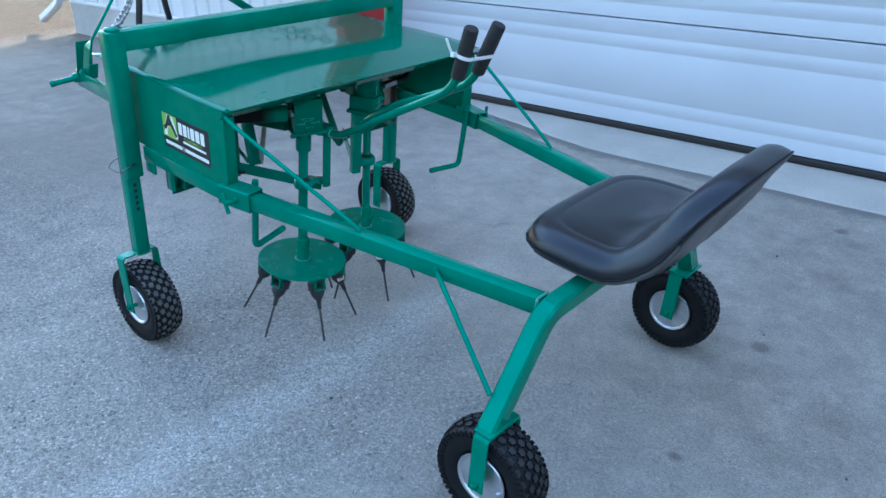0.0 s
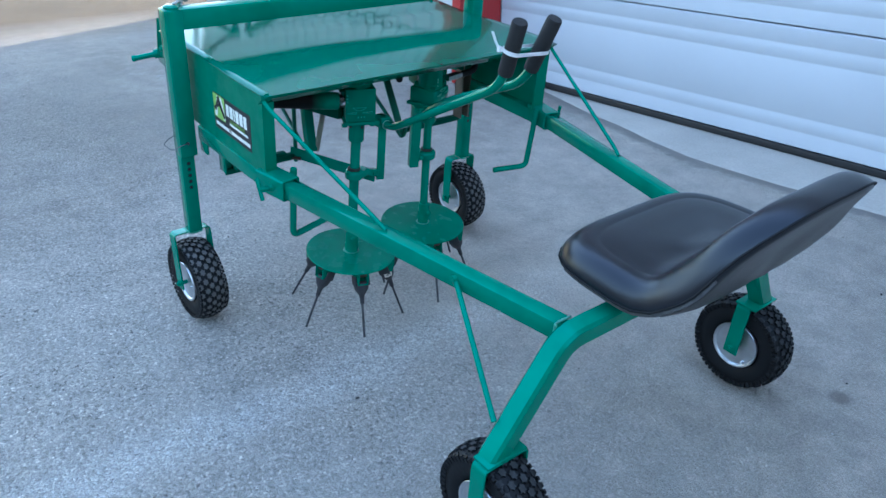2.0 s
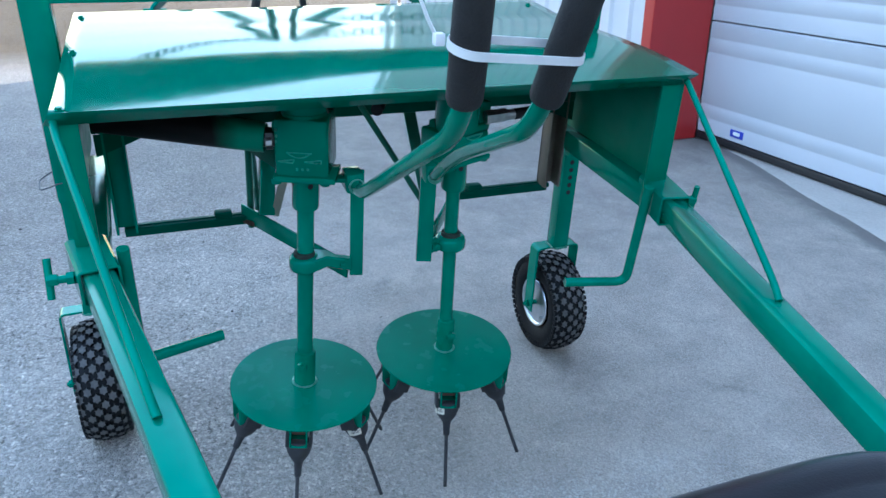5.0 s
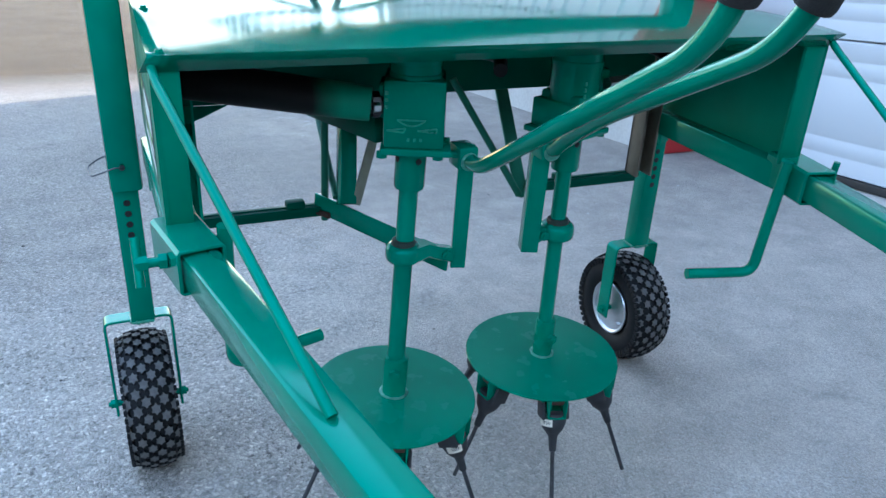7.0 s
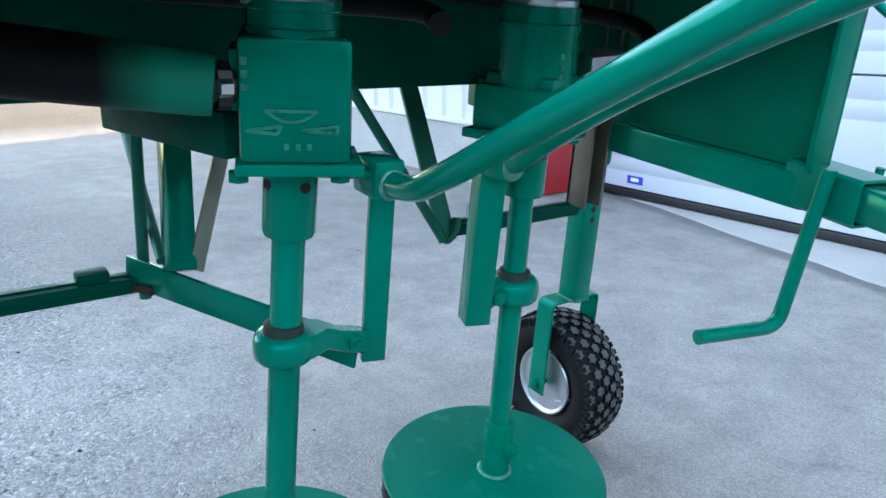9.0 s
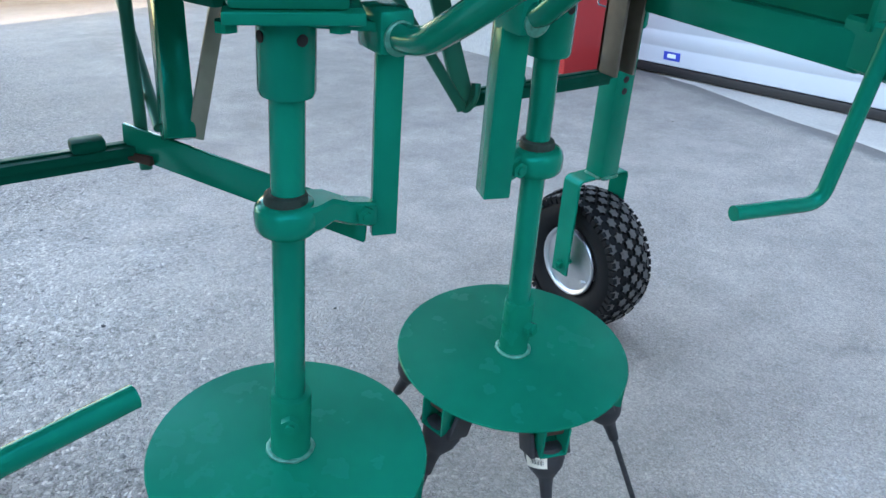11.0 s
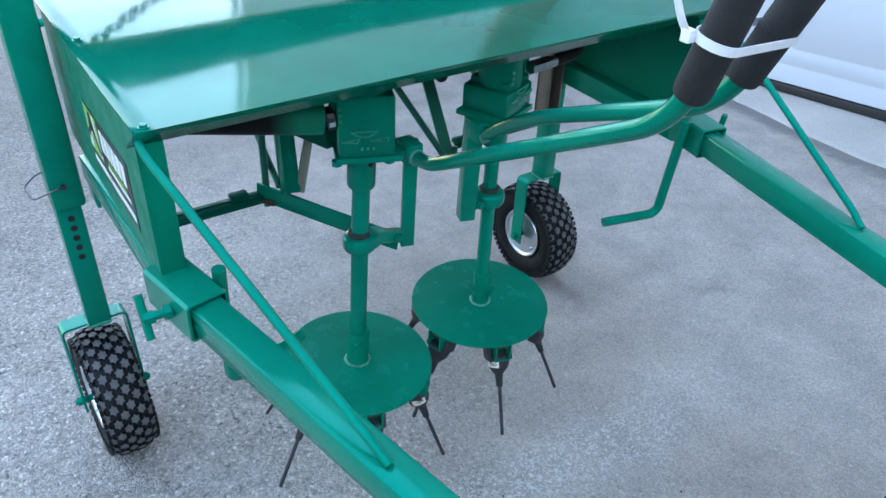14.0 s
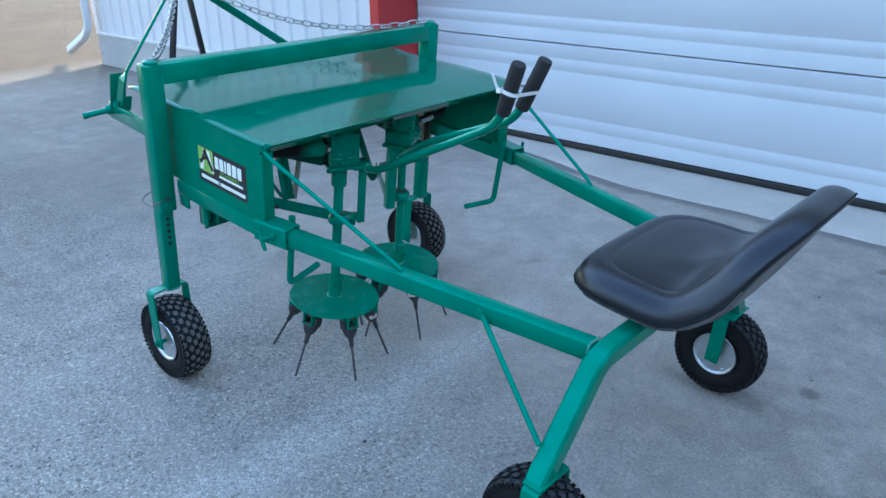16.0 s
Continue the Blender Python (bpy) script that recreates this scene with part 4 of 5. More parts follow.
def seat_shell(bm):
    n = 64
    prof = [(0.992, -0.058), (0.980, -0.064), (0.90, -0.068), (0.7, -0.069), (0.4, -0.069), (0.15, -0.069)]
    rings = [[bm.verts.new(seat_point(2 * math.pi * k / n, r, h - belly(2 * math.pi * k / n, r))) for k in range(n)] for r, h in prof]
    mid = bm.verts.new(seat_point(0, 1e-4, -0.069 - belly(0, 0)))
    for k in range(n):
        bm.faces.new((mid, rings[-1][k], rings[-1][(k + 1) % n]))
    for a, b in zip(rings, rings[1:]):
        for k in range(n):
            bm.faces.new((a[k], b[k], b[(k + 1) % n], a[(k + 1) % n]))


seat = tile("seat", seat_pad, None, VINYL, "black vinyl bucket seat with raised rim", 180)
tile("seat_shell", seat_shell, seat, VINYL, "black plastic seat pan", 180)


def piping(bm):
    n = 64
    pts = [seat_point(2 * math.pi * k / n, 1.004, -0.058) for k in range(n)]
    rings = []
    for i, q in enumerate(pts):
        d = (pts[(i + 1) % n] - pts[i - 1]).normalized()
        x = d.orthogonal().normalized() if i == 0 else (rings_x - d * rings_x.dot(d)).normalized()
        rings_x = x
        y = d.cross(x)
        rings.append([bm.verts.new(q + x * cx + y * cy) for cx, cy in circle(0.0032, 8)])
    for a, b in zip(rings, rings[1:] + rings[:1]):
        for k in range(8):
            bm.faces.new((a[k], a[(k + 1) % 8], b[(k + 1) % 8], b[k]))


tile("piping", piping, seat, RUBBER, "", 180)


def edge_strip(bm):
    """Scuffed flat edging along one side of the pan."""
    pts = [seat_point(radians(a), 1.006, -0.056) for a in range(-128, -62, 3)]
    low = [seat_point(radians(a), 1.002, -0.068) for a in range(-128, -62, 3)]
    rows = [[bm.verts.new(p) for p in line] for line in (pts, low, [q - Vector((0, -0.004, 0)) for q in low], [q - Vector((0, -0.004, 0)) for q in pts])]
    for r1, r2 in zip(rows, rows[1:] + rows[:1]):
        for k in range(len(pts) - 1):
            bm.faces.new((r1[k], r1[k + 1], r2[k + 1], r2[k]))
    for k in (0, -1):
        bm.faces.new([r[k] for r in rows])
    bmesh.ops.recalc_face_normals(bm, faces=bm.faces[:])


tile("edge_strip", edge_strip, seat, SCUFFED, "grey scuffed edging", 60)
tile("seat_mount", lambda bm: box(bm, (1.03, -0.07, 0.020), (1.16, 0.07, 0.048), 0.003), seat)

# ---------------- tine discs ----------------
def gearbox(bm, u, v):
    if v < 0:
        box(bm, (u - 0.055, v - 0.048, 0.079), (u + 0.055, v + 0.060, 0.200), 0.006)
    else:
        box(bm, (u - 0.055, v - 0.060, 0.079), (u + 0.055, v + 0.048, 0.135), 0.006)
        box(bm, (u - 0.048, v - 0.044, 0.130), (u + 0.048, v + 0.046, 0.150), 0.008)


def gearbox_neck(bm, u, v):
    if v < 0:
        revolve(bm, [(0.046, 0.18), (0.0485, 0.200), (0.0485, 0.206), (0.0465, 0.207), (0.0465, 0.222), (0.0475, 0.223), (0.0475, 0.232)], pose(u + 0.004, v + 0.006, 0), 36)
    else:
        revolve(bm, [(0.050, 0.13), (0.0505, 0.200), (0.0520, 0.203), (0.0520, 0.212), (0.0500, 0.213), (0.0500, 0.232)], pose(u, v, 0), 36)


def side_cover(bm, u, v):
    if v < 0:
        box(bm, (u - 0.040, v - 0.057, 0.125), (u + 0.030, v - 0.046, 0.185), 0.006)
    else:
        box(bm, (u - 0.030, v + 0.040, 0.120), (u + 0.030, v + 0.078, 0.190), 0.008)


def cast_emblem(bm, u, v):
    """Raised casting marks on the rear face: a bowl, two wedges and a row of three marks."""
    f = u + 0.055
    bowl = [(-0.022 + 0.047 * k / 8, 0.131 - 0.010 * math.sin(math.pi * k / 8) ** 0.8) for k in range(9)]
    for p, q in zip(bowl, bowl[1:]):
        bar(bm, (f, v + p[0], p[1]), (f, v + q[0], q[1]), 0.0032, 0.003, bevel=0)
    bar(bm, (f, v - 0.024, 0.1315), (f, v + 0.027, 0.1315), 0.0028, 0.003, bevel=0)
    for a, b_, c_ in (((-0.042, 0.112), (-0.008, 0.117), (-0.012, 0.109)), ((0.012, 0.113), (0.046, 0.118), (0.046, 0.110))):
        for p, q in ((a, b_), (b_, c_), (c_, a)):
            bar(bm, (f, v + p[0], p[1]), (f, v + q[0], q[1]), 0.0028, 0.003, bevel=0)
    for k in range(3):
        box(bm, (f - 0.002, v - 0.006 + 0.011 * k, 0.093), (f + 0.001, v - 0.001 + 0.011 * k, 0.100), 0.001)


def tine_holder(bm):
    """Square socket of a tine, opening outwards along x, hung below the disc."""
    w, t = 0.020, 0.0035
    box(bm, (-0.03, -w, -0.050), (0.032, -w + t, -0.0015), 0.001)
    box(bm, (-0.03, w - t, -0.050), (0.032, w, -0.0015), 0.001)
    box(bm, (-0.03, -w + t, -0.050), (0.032, w - t, -0.046), 0.001)
    rod(bm, (0.0, -w - 0.016, -0.015), (0.0, w + 0.008, -0.015), 0.006, segs=10)
    hexnut(bm, (0.0, -w - 0.004, -0.015), (0, -1, 0), 0.010, 0.008)


def rubber_cup(bm):
    m = Matrix.Translation((0.004, 0, -0.060)) @ pose(0, 0, 0, 0, -24, 0)
    revolve(bm, [(0.022, 0.012), (0.0285, 0.008), (0.0300, 0.0), (0.0285, -0.012), (0.024, -0.026), (0.016, -0.037), (0.0105, -0.045), (0.0090, -0.058), (0.0078, -0.078), (0.005, -0.080)], m, 20)
    for s in (-1, 1):
        box(bm, (-0.022, s * 0.0265 - 0.0035, -0.004), (0.022, s * 0.0265 + 0.0035, 0.032), 0.003, m)


def tine_rod(bm):
    m = Matrix.Translation((0.004, 0, -0.060)) @ pose(0, 0, 0, 0, -24, 0)
    rod(bm, m @ Vector((0, 0, -0.05)), m @ Vector((0, 0, -0.212)), 0.0046, segs=10)


for v, s in ((-0.187, -1), (0.160, 1)):
    u = -0.168 if s < 0 else -0.184
    dz = -0.018 if s < 0 else -0.005
    cz = 0.018 if s < 0 else 0.013
    shaft_r, hub_r, ring_r = (0.0185, 0.0250, 0.0350) if s < 0 else (0.0165, 0.0218, 0.0370)
    tilt = Matrix.Translation((u, v, 0)) @ pose(0, 0, 0, -2.5 if s < 0 else 0) @ Matrix.Translation((-u, -v, 0))
    gb = tile("gearbox", lambda bm, u=u, v=v: gearbox(bm, u, v), None, CAST, "green painted cast gearbox", 40)
    tile("gearbox_cap", lambda bm, v=v, u=u: revolve(bm, [(0.044, 0.226), (0.046, 0.232), (0.046, 0.240), (0.040, 0.243)], pose(u, v, 0), 28), gb, ZINC, "bare steel cap", 40)
    for k in range(4):
        a = radians(45 + 90 * k)
        tile("cap_bolt", lambda bm, a=a, v=v, u=u: rod(bm, (u + 0.032 * math.cos(a), v + 0.032 * math.sin(a), 0.243), (u + 0.032 * math.cos(a), v + 0.032 * math.sin(a), 0.252), 0.007, segs=6), gb, ZINC)
    tile("mount_plate", lambda bm, v=v, u=u, s=s: box(bm, (u - (0.030 if s < 0 else 0.060), v - (0.053 if s < 0 else 0.073), 0.067), (u + 0.059, v + (0.073 if s < 0 else 0.053), 0.079), 0.002), gb)
    tile("gearbox_neck", lambda bm, u=u, v=v: gearbox_neck(bm, u, v), gb, CAST, "", 40)
    tile("side_cover", lambda bm, u=u, v=v: side_cover(bm, u, v), gb, CAST, "", 40)
    for k in range(3):
        tile("casting_mark", lambda bm, u=u, v=v, k=k: box(bm, (u + 0.053, v - 0.045, 0.150 + 0.012 * k), (u + 0.0562, v - 0.039, 0.157 + 0.012 * k), 0.001), gb, RUBBED)
    tile("cast_emblem", lambda bm, u=u, v=v: cast_emblem(bm, u, v), gb, RUBBED, "raised casting marks, paint rubbed pale")
    gb.matrix_basis = Matrix.Translation((u, v, 0)) @ pose(0, 0, 0, 0, 0, s * 22) @ Matrix.Translation((-u, -v, 0))
    for dv in (-0.05, 0.05):
        tile("plate_bolt", lambda bm, v=v, u=u, dv=dv: rod(bm, (u + 0.04, v + dv, 0.058), (u + 0.04, v + dv, 0.068), 0.011, segs=6), gb)

    shaft = tile("disc_shaft", lambda bm, v=v, u=u: (
        revolve(bm, [(0.027, -0.013), (0.0290, -0.008), (0.0290, 0.0665), (0.027, 0.067)], pose(u, v, 0), 28),
        rod(bm, (u, v, -0.44), (u, v, 0.0), shaft_r, segs=24)), None, GREEN, "", 40)
    for a in (radians(-80), radians(8)):
        tile("grub_screw", lambda bm, v=v, u=u, a=a: rod(bm, (u + 0.024 * math.cos(a), v + 0.024 * math.sin(a), 0.046), (u + 0.0296 * math.cos(a), v + 0.0296 * math.sin(a), 0.046), 0.006, segs=14), shaft, DARK)
    disc = tile("tine_disc", lambda bm, v=v, u=u, dz=dz: (
        revolve(bm, [(0.174, -0.4685), (0.1755, -0.4665), (0.174, -0.4640), (0.03, -0.4640)], pose(u, v, dz), 72),
        revolve(bm, [(shaft_r, -0.372), (hub_r - 0.001, -0.373), (hub_r, -0.378), (hub_r, -0.457), (hub_r + 0.001, -0.461), (hub_r + 0.002, -0.4642)], pose(u, v, dz), 28)), None, DISC, "round green steel disc", 30)
    tile("cross_bolt", lambda bm, v=v, u=u, s=s: hexnut(bm, (u + (hub_r - 0.0005) * math.cos(radians(-25 if s < 0 else 12)), v + (hub_r - 0.0005) * math.sin(radians(-25 if s < 0 else 12)), -0.418), (math.cos(radians(-25 if s < 0 else 12)), math.sin(radians(-25 if s < 0 else 12)), 0), 0.0120, 0.009), disc)
    shaft.matrix_basis = tilt
    centre = (u, v, -0.466 + dz)
    disc.matrix_basis = tilt @ Matrix.Translation((0, 0, 0.006)) @ Matrix.Translation(centre) @ pose(0, 0, 0, 0, 2.0, 0) @ Matrix.Translation([-c for c in centre])

    def ring_weld(bm, u=u, v=v, dz=dz, hub_r=hub_r):
        rnd_w = random.Random(int(v * 1000))
        n = 40
        rings = []
        for k in range(n):
            a = 2 * math.pi * k / n
            g = 0.0042 + rnd_w.uniform(-0.0009, 0.0012)
            rings.append([bm.verts.new((u + (hub_r + 0.001 + g * math.cos(q)) * math.cos(a), v + (hub_r + 0.001 + g * math.cos(q)) * math.sin(a), -0.4632 + dz + g * 0.8 * math.sin(q))) for q in (0, 0.6, 1.2, 1.9, 2.8, 4.7)])
        for r1, r2 in zip(rings, rings[1:] + rings[:1]):
            for k in range(6):
                bm.faces.new((r1[k], r1[(k + 1) % 6], r2[(k + 1) % 6], r2[k]))
    tile("weld_bead", ring_weld, disc, WELD, "pale weld bead", 180)
    for k in range(6):
        m = pose(u, v, -0.4685 + dz, 0, 0, -16 + 60 * k) @ pose(0.142, 0, 0)
        for name, build, mat, label in (("tine_socket", tine_holder, GREEN, ""), ("socket_filler", lambda bm: box(bm, (-0.028, -0.0155, -0.0195), (0.022, 0.0155, -0.006), 0.003), RUST, "rusty clamping block"), ("rubber_cup", rubber_cup, CUP, "dusty black rubber cup"), ("tine", tine_rod, STEEL, "thin steel rod")):
            if name not in meshes:
                bm = bmesh.new()
                build(bm)
                ob = part(name, bm, mat, disc, label, 40)
                meshes[name] = ob.data
            else:
                ob = new(name, meshes[name])
                ob.parent = disc
                if label:
                    ob["label"] = label
            ob.matrix_basis = m
        if (s < 0 and k == 1) or (s > 0 and k == 0):
            bm = bmesh.new()
            lm = m @ Matrix.Translation((0.004, 0, -0.060)) @ pose(0, 0, 0, 0, -24, 0) @ pose(0, 0, 0, 0, 0, -50 if s > 0 else -66)
            cols = [radians(-32 + 64 * i / 6) for i in range(7)]
            lowr = [bm.verts.new(lm @ Vector((0.0288 * math.cos(a), 0.0288 * math.sin(a), -0.0185))) for a in cols]
            high = [bm.verts.new(lm @ Vector((0.0308 * math.cos(a), 0.0308 * math.sin(a), -0.002))) for a in cols]
            for i in range(6):
                bm.faces.new((lowr[i], lowr[i + 1], high[i + 1], high[i]))
            part("paper_label", bm, PAPER, disc, "small white paper label", None)
            bm = bmesh.new()
            for i in range(14):
                a = radians(-14 + 38 * i / 14)
                w_ = radians(0.7 + 0.6 * (i % 3))
                bm.faces.new([bm.verts.new(lm @ Vector((r * math.cos(b), r * math.sin(b), z))) for r, b, z in ((0.0292, a, -0.014), (0.0292, a + w_, -0.014), (0.0310, a + w_, -0.005), (0.0310, a, -0.005))])
            part("label_bars", bm, INK, disc, "", None)

    # bearing clamp, hanger bar and strap
    hv = v + (0.113 if s < 0 else -0.064)
    hu = u + 0.006

    def hanger(bm, v=v, s=s, hv=hv, hu=hu):
        if s < 0:
            bar(bm, (hu, hv, 0.064), (hu - 0.004, hv - 0.004, -0.196), 0.030, 0.012, up=(1, -0.25, 0), bevel=0.0015)
        else:
            bar(bm, (hu, hv, 0.064), (hu - 0.004, hv - 0.004, -0.188), 0.036, 0.034, up=(1, -0.3, 0), bevel=0.002)
    tile("hanger_bar", hanger)

    def clamp(bm, u=u, v=v, s=s, hv=hv, hu=hu, cz=cz, ring_r=ring_r):
        revolve(bm, [(0.0235, -0.180), (ring_r - 0.0045, -0.181), (ring_r - 0.001, -0.177), (ring_r, -0.170), (ring_r, -0.160), (ring_r - 0.0015, -0.153), (ring_r - 0.006, -0.148), (0.0245, -0.147)], pose(u, v - (0.008 if s < 0 else 0), cz), 32)
        if s < 0:
            # ear that tapers from the ring to the bolt
            stations = ((-0.008, 0.0315, 0.0150, 0), (0.020, 0.0270, 0.0150, 0), (0.040, 0.0180, 0.0140, 0.001), (0.062, 0.0125, 0.0145, -0.010), (0.090, 0.0115, 0.0155, -0.018), (0.096, 0.0100, 0.0140, -0.019))
            rings = []
            for dv, half, tall, dw in stations:
                c = min(0.004, half * 0.3)
                rings.append([bm.verts.new((u + x, v + dv, -0.164 + cz + dw + z)) for x, z in ((half, -tall + c), (half, tall - c), (half - c, tall), (-half + c, tall), (-half, tall - c), (-half, -tall + c), (-half + c, -tall), (half - c, -tall))])
            for p, q in zip(rings, rings[1:]):
                for k in range(8):
                    bm.faces.new((p[k], q[k], q[(k + 1) % 8], p[(k + 1) % 8]))
            bm.faces.new(rings[-1])
            bm.faces.new(rings[0][::-1])
            bmesh.ops.recalc_face_normals(bm, faces=bm.faces[:])
        else:
            bar(bm, (u, v - 0.030, -0.163 + cz), (hu, hv, -0.172 + cz), 0.022, 0.030, bevel=0.004)
        hexnut(bm, (hu + (0.005 if s < 0 else 0.013), hv - (0.034 if s < 0 else -0.02), (-0.178 if s < 0 else -0.164) + cz), (1, 0, 0), 0.011, 0.007)
    cl = tile("bearing_clamp", clamp, None, GREEN, "", 40)
    tile("collar", lambda bm, u=u, v=v, cz=cz: (revolve(bm, [(0.0205, -0.154), (0.0238, -0.150), (0.0232, -0.141), (0.0225, -0.138), (0.0195, -0.136)], pose(u, v - (0.008 if v < 0 else 0), cz), 20)), cl, GRIME, "rough greasy bearing collar", 40)

    # strap from the clamp forwards to the front strut
    def strap(bm, v=v, s=s, hv=hv, hu=hu):
        bar(bm, (hu - 0.012, hv - (0.022 if s < 0 else 0), -0.186 if s < 0 else -0.166), (-0.473, s * 0.293, -0.150), 0.006, 0.044, bevel=0.001)
    tile("strap", strap)
    tile("rust_patch", lambda bm, s=s: bar(bm, (-0.468, s * 0.2915, -0.172), (-0.430, s * 0.272, -0.170), 0.0068, 0.012, bevel=0.001), None, RUST, "rusty bare patch at the strap end")

# struts between the front strap, the carrier bars and the cross beam
STRUTS = (
    ("front_rod", (-0.472, -0.272, -0.196), (-0.492, -0.262, 0.100), "rod", 0.0085, WORN, "thin dull rod"),
    ("front_rod", (-0.425, -0.258, -0.125), (-0.74, -0.228, 0.02), "rod", 0.0075, WORN, "thin dull rod"),
    ("front_post", (-0.400, -0.242, -0.134), (-0.490, -0.214, 0.060), "square", 0.036, GREEN, ""),
    ("front_flat", (-0.391, -0.224, -0.133), (-0.428, -0.160, 0.050), "flat", 0.020, BARE, "bare flat bar, thinly painted on one edge"),
    ("front_rod", (-0.353, 0.155, -0.135), (-0.414, 0.000, 0.125), "rod", 0.0080, WORN, "thin dull rod"),
    ("front_flat", (-0.350, 0.162, -0.138), (-0.450, 0.132, 0.110), "flat", 0.030, WORN, "thinly painted flat bar with a bent tip"),
)
for name, a, b_, form, size, mat, label in STRUTS:
    if form == "rod":
        tile(name, lambda bm, a=a, b_=b_, size=size: rod(bm, a, b_, size, segs=12), None, mat, label)
    elif form == "square":
        tile(name, lambda bm, a=a, b_=b_, size=size: bar(bm, a, b_, size, size, up=(1, 0, 0), bevel=0.003), None, mat, label)
    else:
        tile(name, lambda bm, a=a, b_=b_, size=size: bar(bm, a, b_, 0.008, size, up=(0, 1, 0.2), bevel=0.001), None, mat, label)
tile("bent_tip", lambda bm: sweep(bm, rounded([(-0.372, 0.140, -0.105), (-0.352, 0.160, -0.142), (-0.345, 0.172, -0.118), (-0.350, 0.176, -0.10)], 0.012, 5), square(0.010, 0.016, 0.003), up=(1, 0, 0)), None, WORN)
# carrier bars in the green that has the shade mixed into its colour
for s in (-1, 1):
    tile("carrier_bar", lambda bm, s=s: bar(bm, (-0.460, s * 0.290, 0.078), (-0.205, s * 0.222 - (0.01 if s > 0 else 0), 0.092), 0.046, 0.050, bevel=0.003), None, SHADED, "green carrier bar, under-deck shade put into its colour")

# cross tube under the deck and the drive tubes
# beam and gussets: the deck's shade is painted in as darker green
tile("cross_beam", lambda bm: (box(bm, (-0.476, -0.604, 0.092), (-0.428, 0.604, 0.252), 0.004)), None, SHADED, "green box beam, under-deck shade put into its colour")
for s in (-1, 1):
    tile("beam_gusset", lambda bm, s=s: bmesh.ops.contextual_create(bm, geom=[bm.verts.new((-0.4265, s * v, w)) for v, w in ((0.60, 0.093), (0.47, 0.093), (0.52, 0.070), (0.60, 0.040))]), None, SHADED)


def drive_tube(bm):
    u, w = -0.165, 0.150
    revolve(bm, [(0.024, 0.004), (0.0265, 0.0), (0.0300, 0.001), (0.0310, 0.02), (0.0330, 0.14), (0.0345, 0.335)], basis((u - 0.004, -0.262, w), (u - 0.125, -0.600, w + 0.036)), 36)


tile("drive_tube", drive_tube, None, OVERSPRAY, "black drive tube with green overspray", 40)
tile("drive_shaft", lambda bm: (rod(bm, (-0.168, -0.29, 0.150), (-0.160, -0.245, 0.150), 0.016, segs=20), rod(bm, (-0.165, -0.263, 0.150), (-0.163, -0.250, 0.150), 0.024, segs=8)), None, BLACKBAR, "dark shaft end")
tile("shaft_nut", lambda bm: rod(bm, (-0.140, -0.268, 0.152), (-0.140, -0.256, 0.152), 0.009, segs=6), None, ZINC, "bright nut")
tile("hose_fitting", lambda bm: (rod(bm, (-0.15, 0.212, 0.165), (-0.15, 0.262, 0.168), 0.016, segs=6), rod(bm, (-0.15, 0.25, 0.168), (-0.15, 0.285, 0.168), 0.012, segs=12)), None, CHAIN, "steel hose fitting")
tile("hydraulic_hose", lambda bm: sweep(bm, rounded([(-0.15, 0.28, 0.168), (-0.155, 0.36, 0.172), (-0.24, 0.42, 0.205), (-0.36, 0.30, 0.225), (-0.44, 0.12, 0.236)], 0.08, 6), circle(0.0125, 12)), None, RUBBER, "black rubber hose")
tile("hydraulic_hose", lambda bm: sweep(bm, rounded([(-0.10, -0.05, 0.215), (-0.20, 0.0, 0.222), (-0.30, -0.25, 0.228), (-0.36, -0.52, 0.232)], 0.08, 6), circle(0.0125, 12)), None, RUBBER, "black rubber hose")

# ---------------- steering handles ----------------
HANDLES = (
    ((-0.150, -0.086, 0.046), (-0.112, -0.086, 0.044), (-0.072, -0.087, 0.052), (-0.020, -0.088, 0.081), (0.474, -0.106, 0.374), (0.539, -0.126, 0.578)),
    ((-0.160, 0.095, 0.046), (-0.125, 0.092, 0.050), (-0.060, 0.088, 0.100), (0.060, 0.071, 0.172), (0.452, 0.010, 0.362), (0.531, 0.020, 0.569)),
)
GRIPS = []
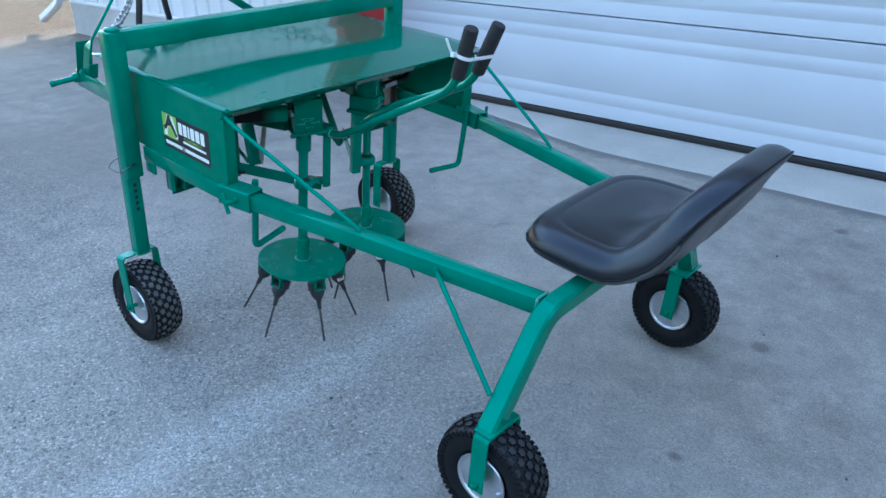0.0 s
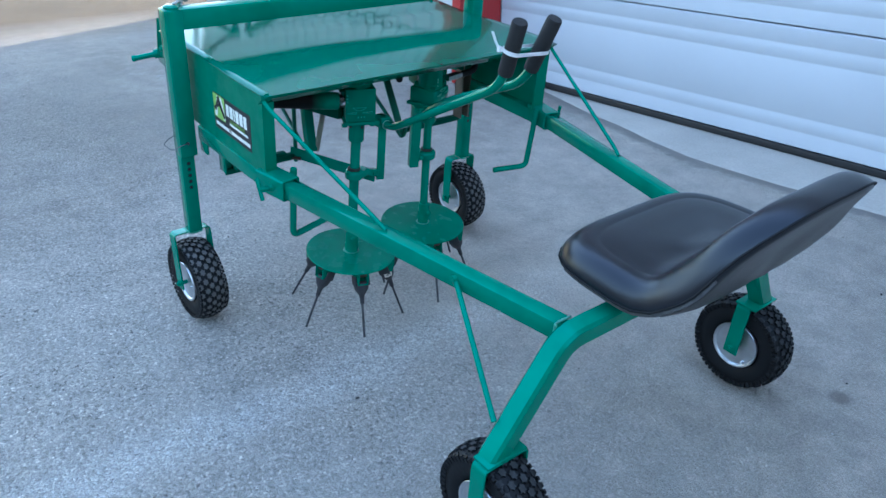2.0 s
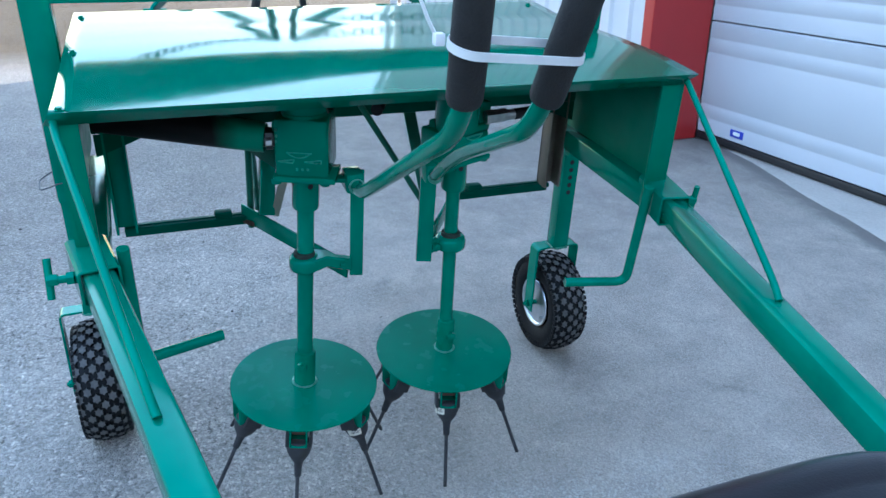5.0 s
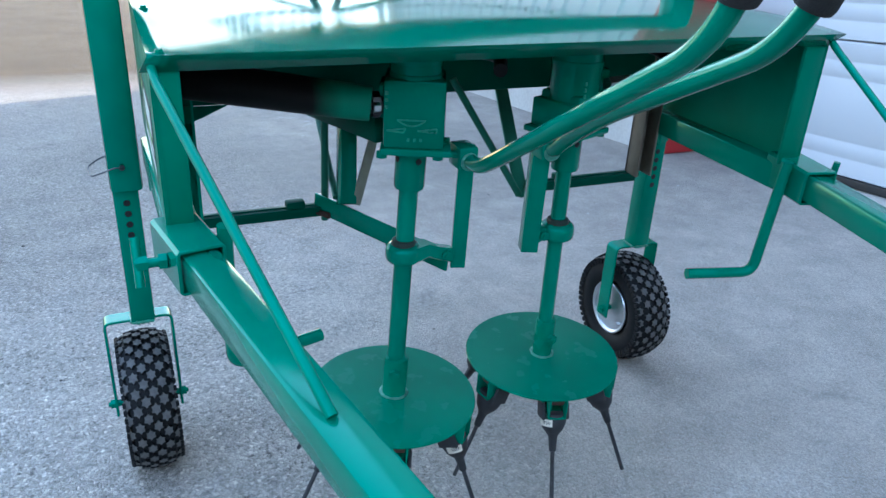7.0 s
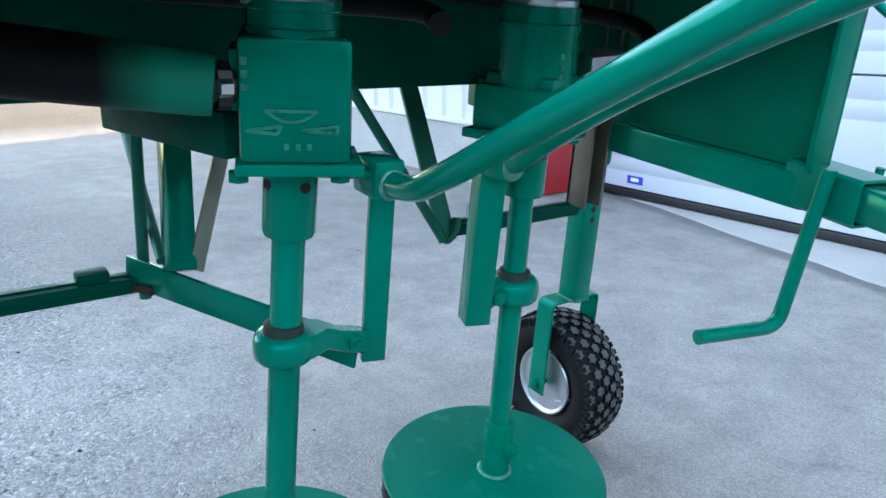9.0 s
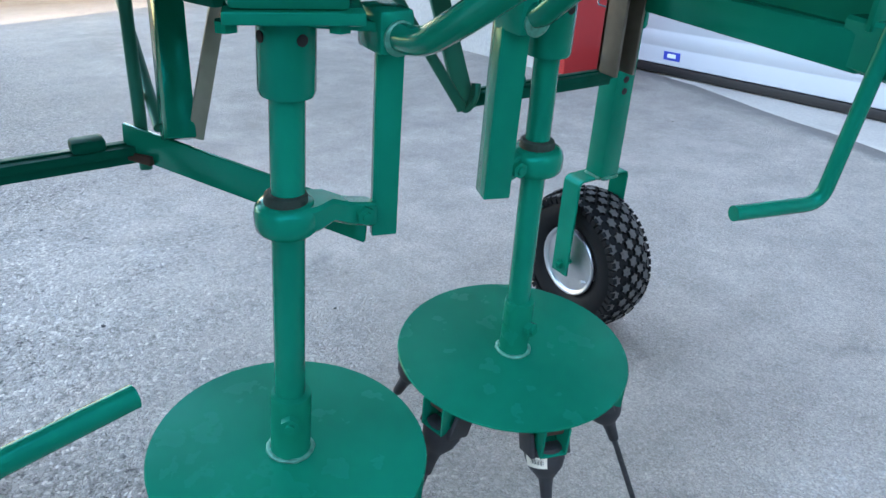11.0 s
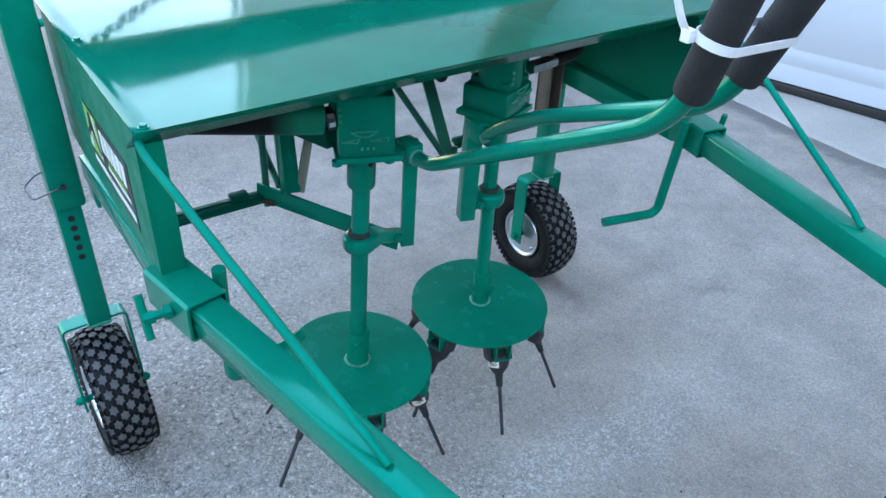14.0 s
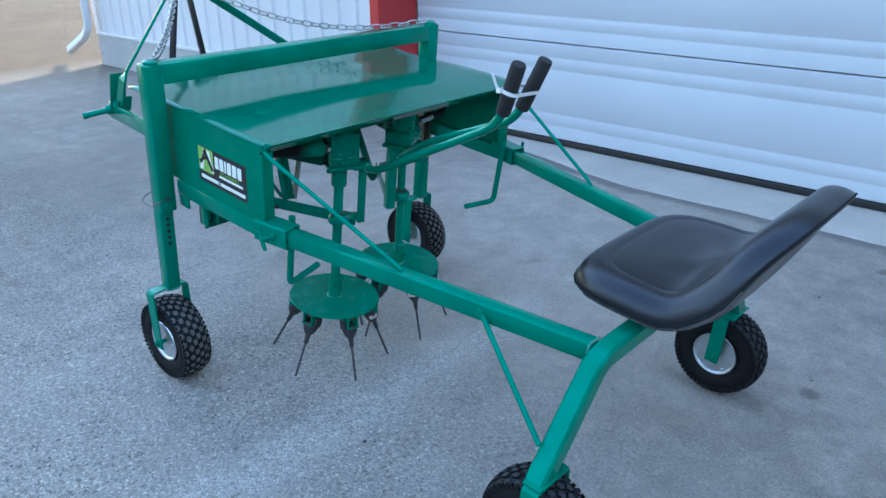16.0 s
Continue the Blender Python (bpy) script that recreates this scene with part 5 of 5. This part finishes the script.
for pts in HANDLES:
    h = tile("steering_handle", lambda bm, pts=pts: sweep(bm, rounded(pts[:-1] + (Vector(pts[-2]).lerp(Vector(pts[-1]), 0.8),), 0.075, 8), circle(0.0142, 20)), None, GREEN, "bent round steel handle", 60)
    tile("handle_knuckle", lambda bm, pts=pts: box(bm, (pts[0][0] - 0.026, pts[0][1] - 0.021, 0.026), (pts[0][0] + 0.026, pts[0][1] + 0.018, 0.070), 0.005), h)
    tile("handle_gusset", lambda bm, pts=pts: bar(bm, (pts[0][0] - 0.004, pts[0][1], 0.050), (pts[0][0] - 0.004, pts[0][1] - (0.085 if pts[0][1] < 0 else -0.05), 0.062), 0.040, 0.010, bevel=0.002), h)
    tile("weld_bead", lambda bm, pts=pts: revolve(bm, [(0.0135, -0.003), (0.0175, -0.001), (0.0180, 0.003), (0.0140, 0.006)], basis(Vector(pts[0]) + Vector((0.026, 0, -0.003)), Vector(pts[0]) + Vector((0.126, 0, -0.010))), 18), h, WELD, "pale weld bead")
    base_at, top = Vector(pts[-2]).lerp(Vector(pts[-1]), 0.22), Vector(pts[-1])
    GRIPS.append((base_at, top))

    def grip(bm, a=base_at, b=top):
        n = (b - a).length
        revolve(bm, [(0.0150, -0.004), (0.0215, -0.003), (0.0232, 0.003), (0.0235, n * 0.5), (0.0230, n - 0.006), (0.0205, n), (0.004, n + 0.001)], basis(a, b), 28)
    tile("foam_grip", grip, h, FOAM, "black foam grip", 40)

# white cable tie round both grips
tie = []
ga = GRIPS[0][0].lerp(GRIPS[0][1], 0.43)
gb_ = GRIPS[1][0].lerp(GRIPS[1][1], 0.40)
ax = (gb_ - ga).normalized()
upw = Vector((0.2, 0, 1)).normalized()
sidev = upw.cross(ax).normalized()
for k in range(9):
    a = radians(90 + 180 * k / 8)
    tie.append(ga + (ax * math.cos(a) + sidev * math.sin(a)) * 0.0262)
for k in range(9):
    a = radians(270 + 180 * k / 8)
    tie.append(gb_ + (ax * math.cos(a) + sidev * math.sin(a)) * 0.0262)


def cable_tie(bm):
    n = len(tie)
    vs = []
    for i, q in enumerate(tie):
        d = (tie[(i + 1) % n] - tie[i - 1]).normalized()
        out = upw.cross(d).normalized()
        vs.append([bm.verts.new(q + out * o * 0.0008 + upw * h) for o, h in ((-1, -0.0055), (1, -0.0055), (1, 0.0055), (-1, 0.0055))])
    for a, b in zip(vs, vs[1:] + vs[:1]):
        for k in range(4):
            bm.faces.new((a[k], a[(k + 1) % 4], b[(k + 1) % 4], b[k]))
    e = tie[2] + Vector((0.0, -0.012, 0.0))
    box(bm, (-0.006, -0.006, -0.006), (0.006, 0.006, 0.008), 0.001, Matrix.Translation(e))
    sweep(bm, rounded([e, e + Vector((-0.006, -0.010, 0.018)), e + Vector((-0.012, -0.022, 0.050))], 0.01, 4), [(-0.005, -0.0007), (0.005, -0.0007), (0.005, 0.0007), (-0.005, 0.0007)], up=(0, 1, 0))


tile("cable_tie", cable_tie, None, WHITE_PLASTIC, "white nylon cable tie", 30)

# ---------------- front hitch ----------------
APEX = Vector((-1.48, 0.0, 0.53))
for s in (-1, 1):
    lug = tile("hitch_arm", lambda bm, s=s: bar(bm, (-1.372, s * 0.447, 0.018), (-0.585, s * 0.605, 0.128), 0.014, 0.066, bevel=0.003))
    tile("hitch_pin", lambda bm, s=s: (rod(bm, (-1.350, s * 0.452, 0.026), (-1.398, s * 0.556, 0.002), 0.0125, segs=16), rod(bm, (-1.354, s * 0.450, 0.026), (-1.362, s * 0.474, 0.021), 0.021, segs=16), rod(bm, (-1.392, s * 0.545, 0.005), (-1.399, s * 0.559, 0.001), 0.0145, segs=16)), lug)
    tile("hitch_bracket", lambda bm, s=s: (bar(bm, (-1.335, s * 0.432, 0.030), (-1.305, s * 0.428, 0.190), 0.006, 0.070, up=(0, 1, 0), bevel=0.002), bar(bm, (-1.245, s * 0.440, 0.045), (-1.225, s * 0.438, 0.110), 0.006, 0.040, up=(0, 1, 0), bevel=0.002)), lug)
    tile("bracket_bolt", lambda bm, s=s: (rod(bm, (-1.280, s * 0.425, 0.066), (-1.280, s * 0.470, 0.066), 0.009, segs=12), hexnut(bm, (-1.280, s * 0.458, 0.066), (0, s, 0), 0.0165, 0.012)), lug)
    tile("mast_arm", lambda bm, s=s: sweep(bm, rounded([(-1.288, s * 0.449, 0.040), (-1.222, s * 0.449, 0.190), tuple(APEX + Vector((0, s * 0.03, -0.02)))], 0.02, 4), square(0.048, 0.012, 0.003), up=(0, 1, 0)))
    tile("mast_brace", lambda bm, s=s: bar(bm, APEX + Vector((0.0, s * 0.025, -0.02)), (-1.43, s * 0.10 - 0.02, 0.06), 0.022, 0.022, bevel=0.002), None, BLACKBAR, "black painted steel bar")

    # chain from the mast to the post
    a, b = APEX + Vector((0.02, s * 0.03, -0.02)), Vector((PU, s * (PV - 0.02), PTOP + 0.014))
    sag = 0.10 if s > 0 else 0.05

    def link_mesh(bm):
        pts = []
        for k in range(14):
            t = 2 * math.pi * k / 14
            pts.append(Vector((0.0125 * math.cos(t), 0, 0.0125 * math.sin(t) + (0.011 if math.sin(t) > 0 else -0.011))))
        rings = []
        for i, q in enumerate(pts):
            d = (pts[(i + 1) % 14] - pts[i - 1]).normalized()
            y = Vector((0, 1, 0))
            x = y.cross(d)
            rings.append([bm.verts.new(q + x * cx + y * cy) for cx, cy in circle(0.0036, 6)])
        for r1, r2 in zip(rings, rings[1:] + rings[:1]):
            for k in range(6):
                bm.faces.new((r1[k], r1[(k + 1) % 6], r2[(k + 1) % 6], r2[k]))
    chain = tile("chain", link_mesh, None, CHAIN, "galvanised link chain", 180)
    total = (b - a).length
    count = int(total / 0.040)
    for i in range(count):
        t0, t1 = i / count, (i + 1) / count
        p0 = a.lerp(b, t0) - Vector((0, 0, sag * 4 * t0 * (1 - t0)))
        p1 = a.lerp(b, t1) - Vector((0, 0, sag * 4 * t1 * (1 - t1)))
        mm = basis((p0 + p1) / 2, p1 + (p1 - p0)) @ pose(0, 0, 0, 0, 0, 90 * (i % 2) + 20)
        if i == 0:
            chain.matrix_basis = mm
            first = mm.inverted()
        else:
            ob = new("chain_link", chain.data)
            ob.parent = chain
            ob.matrix_basis = first @ mm
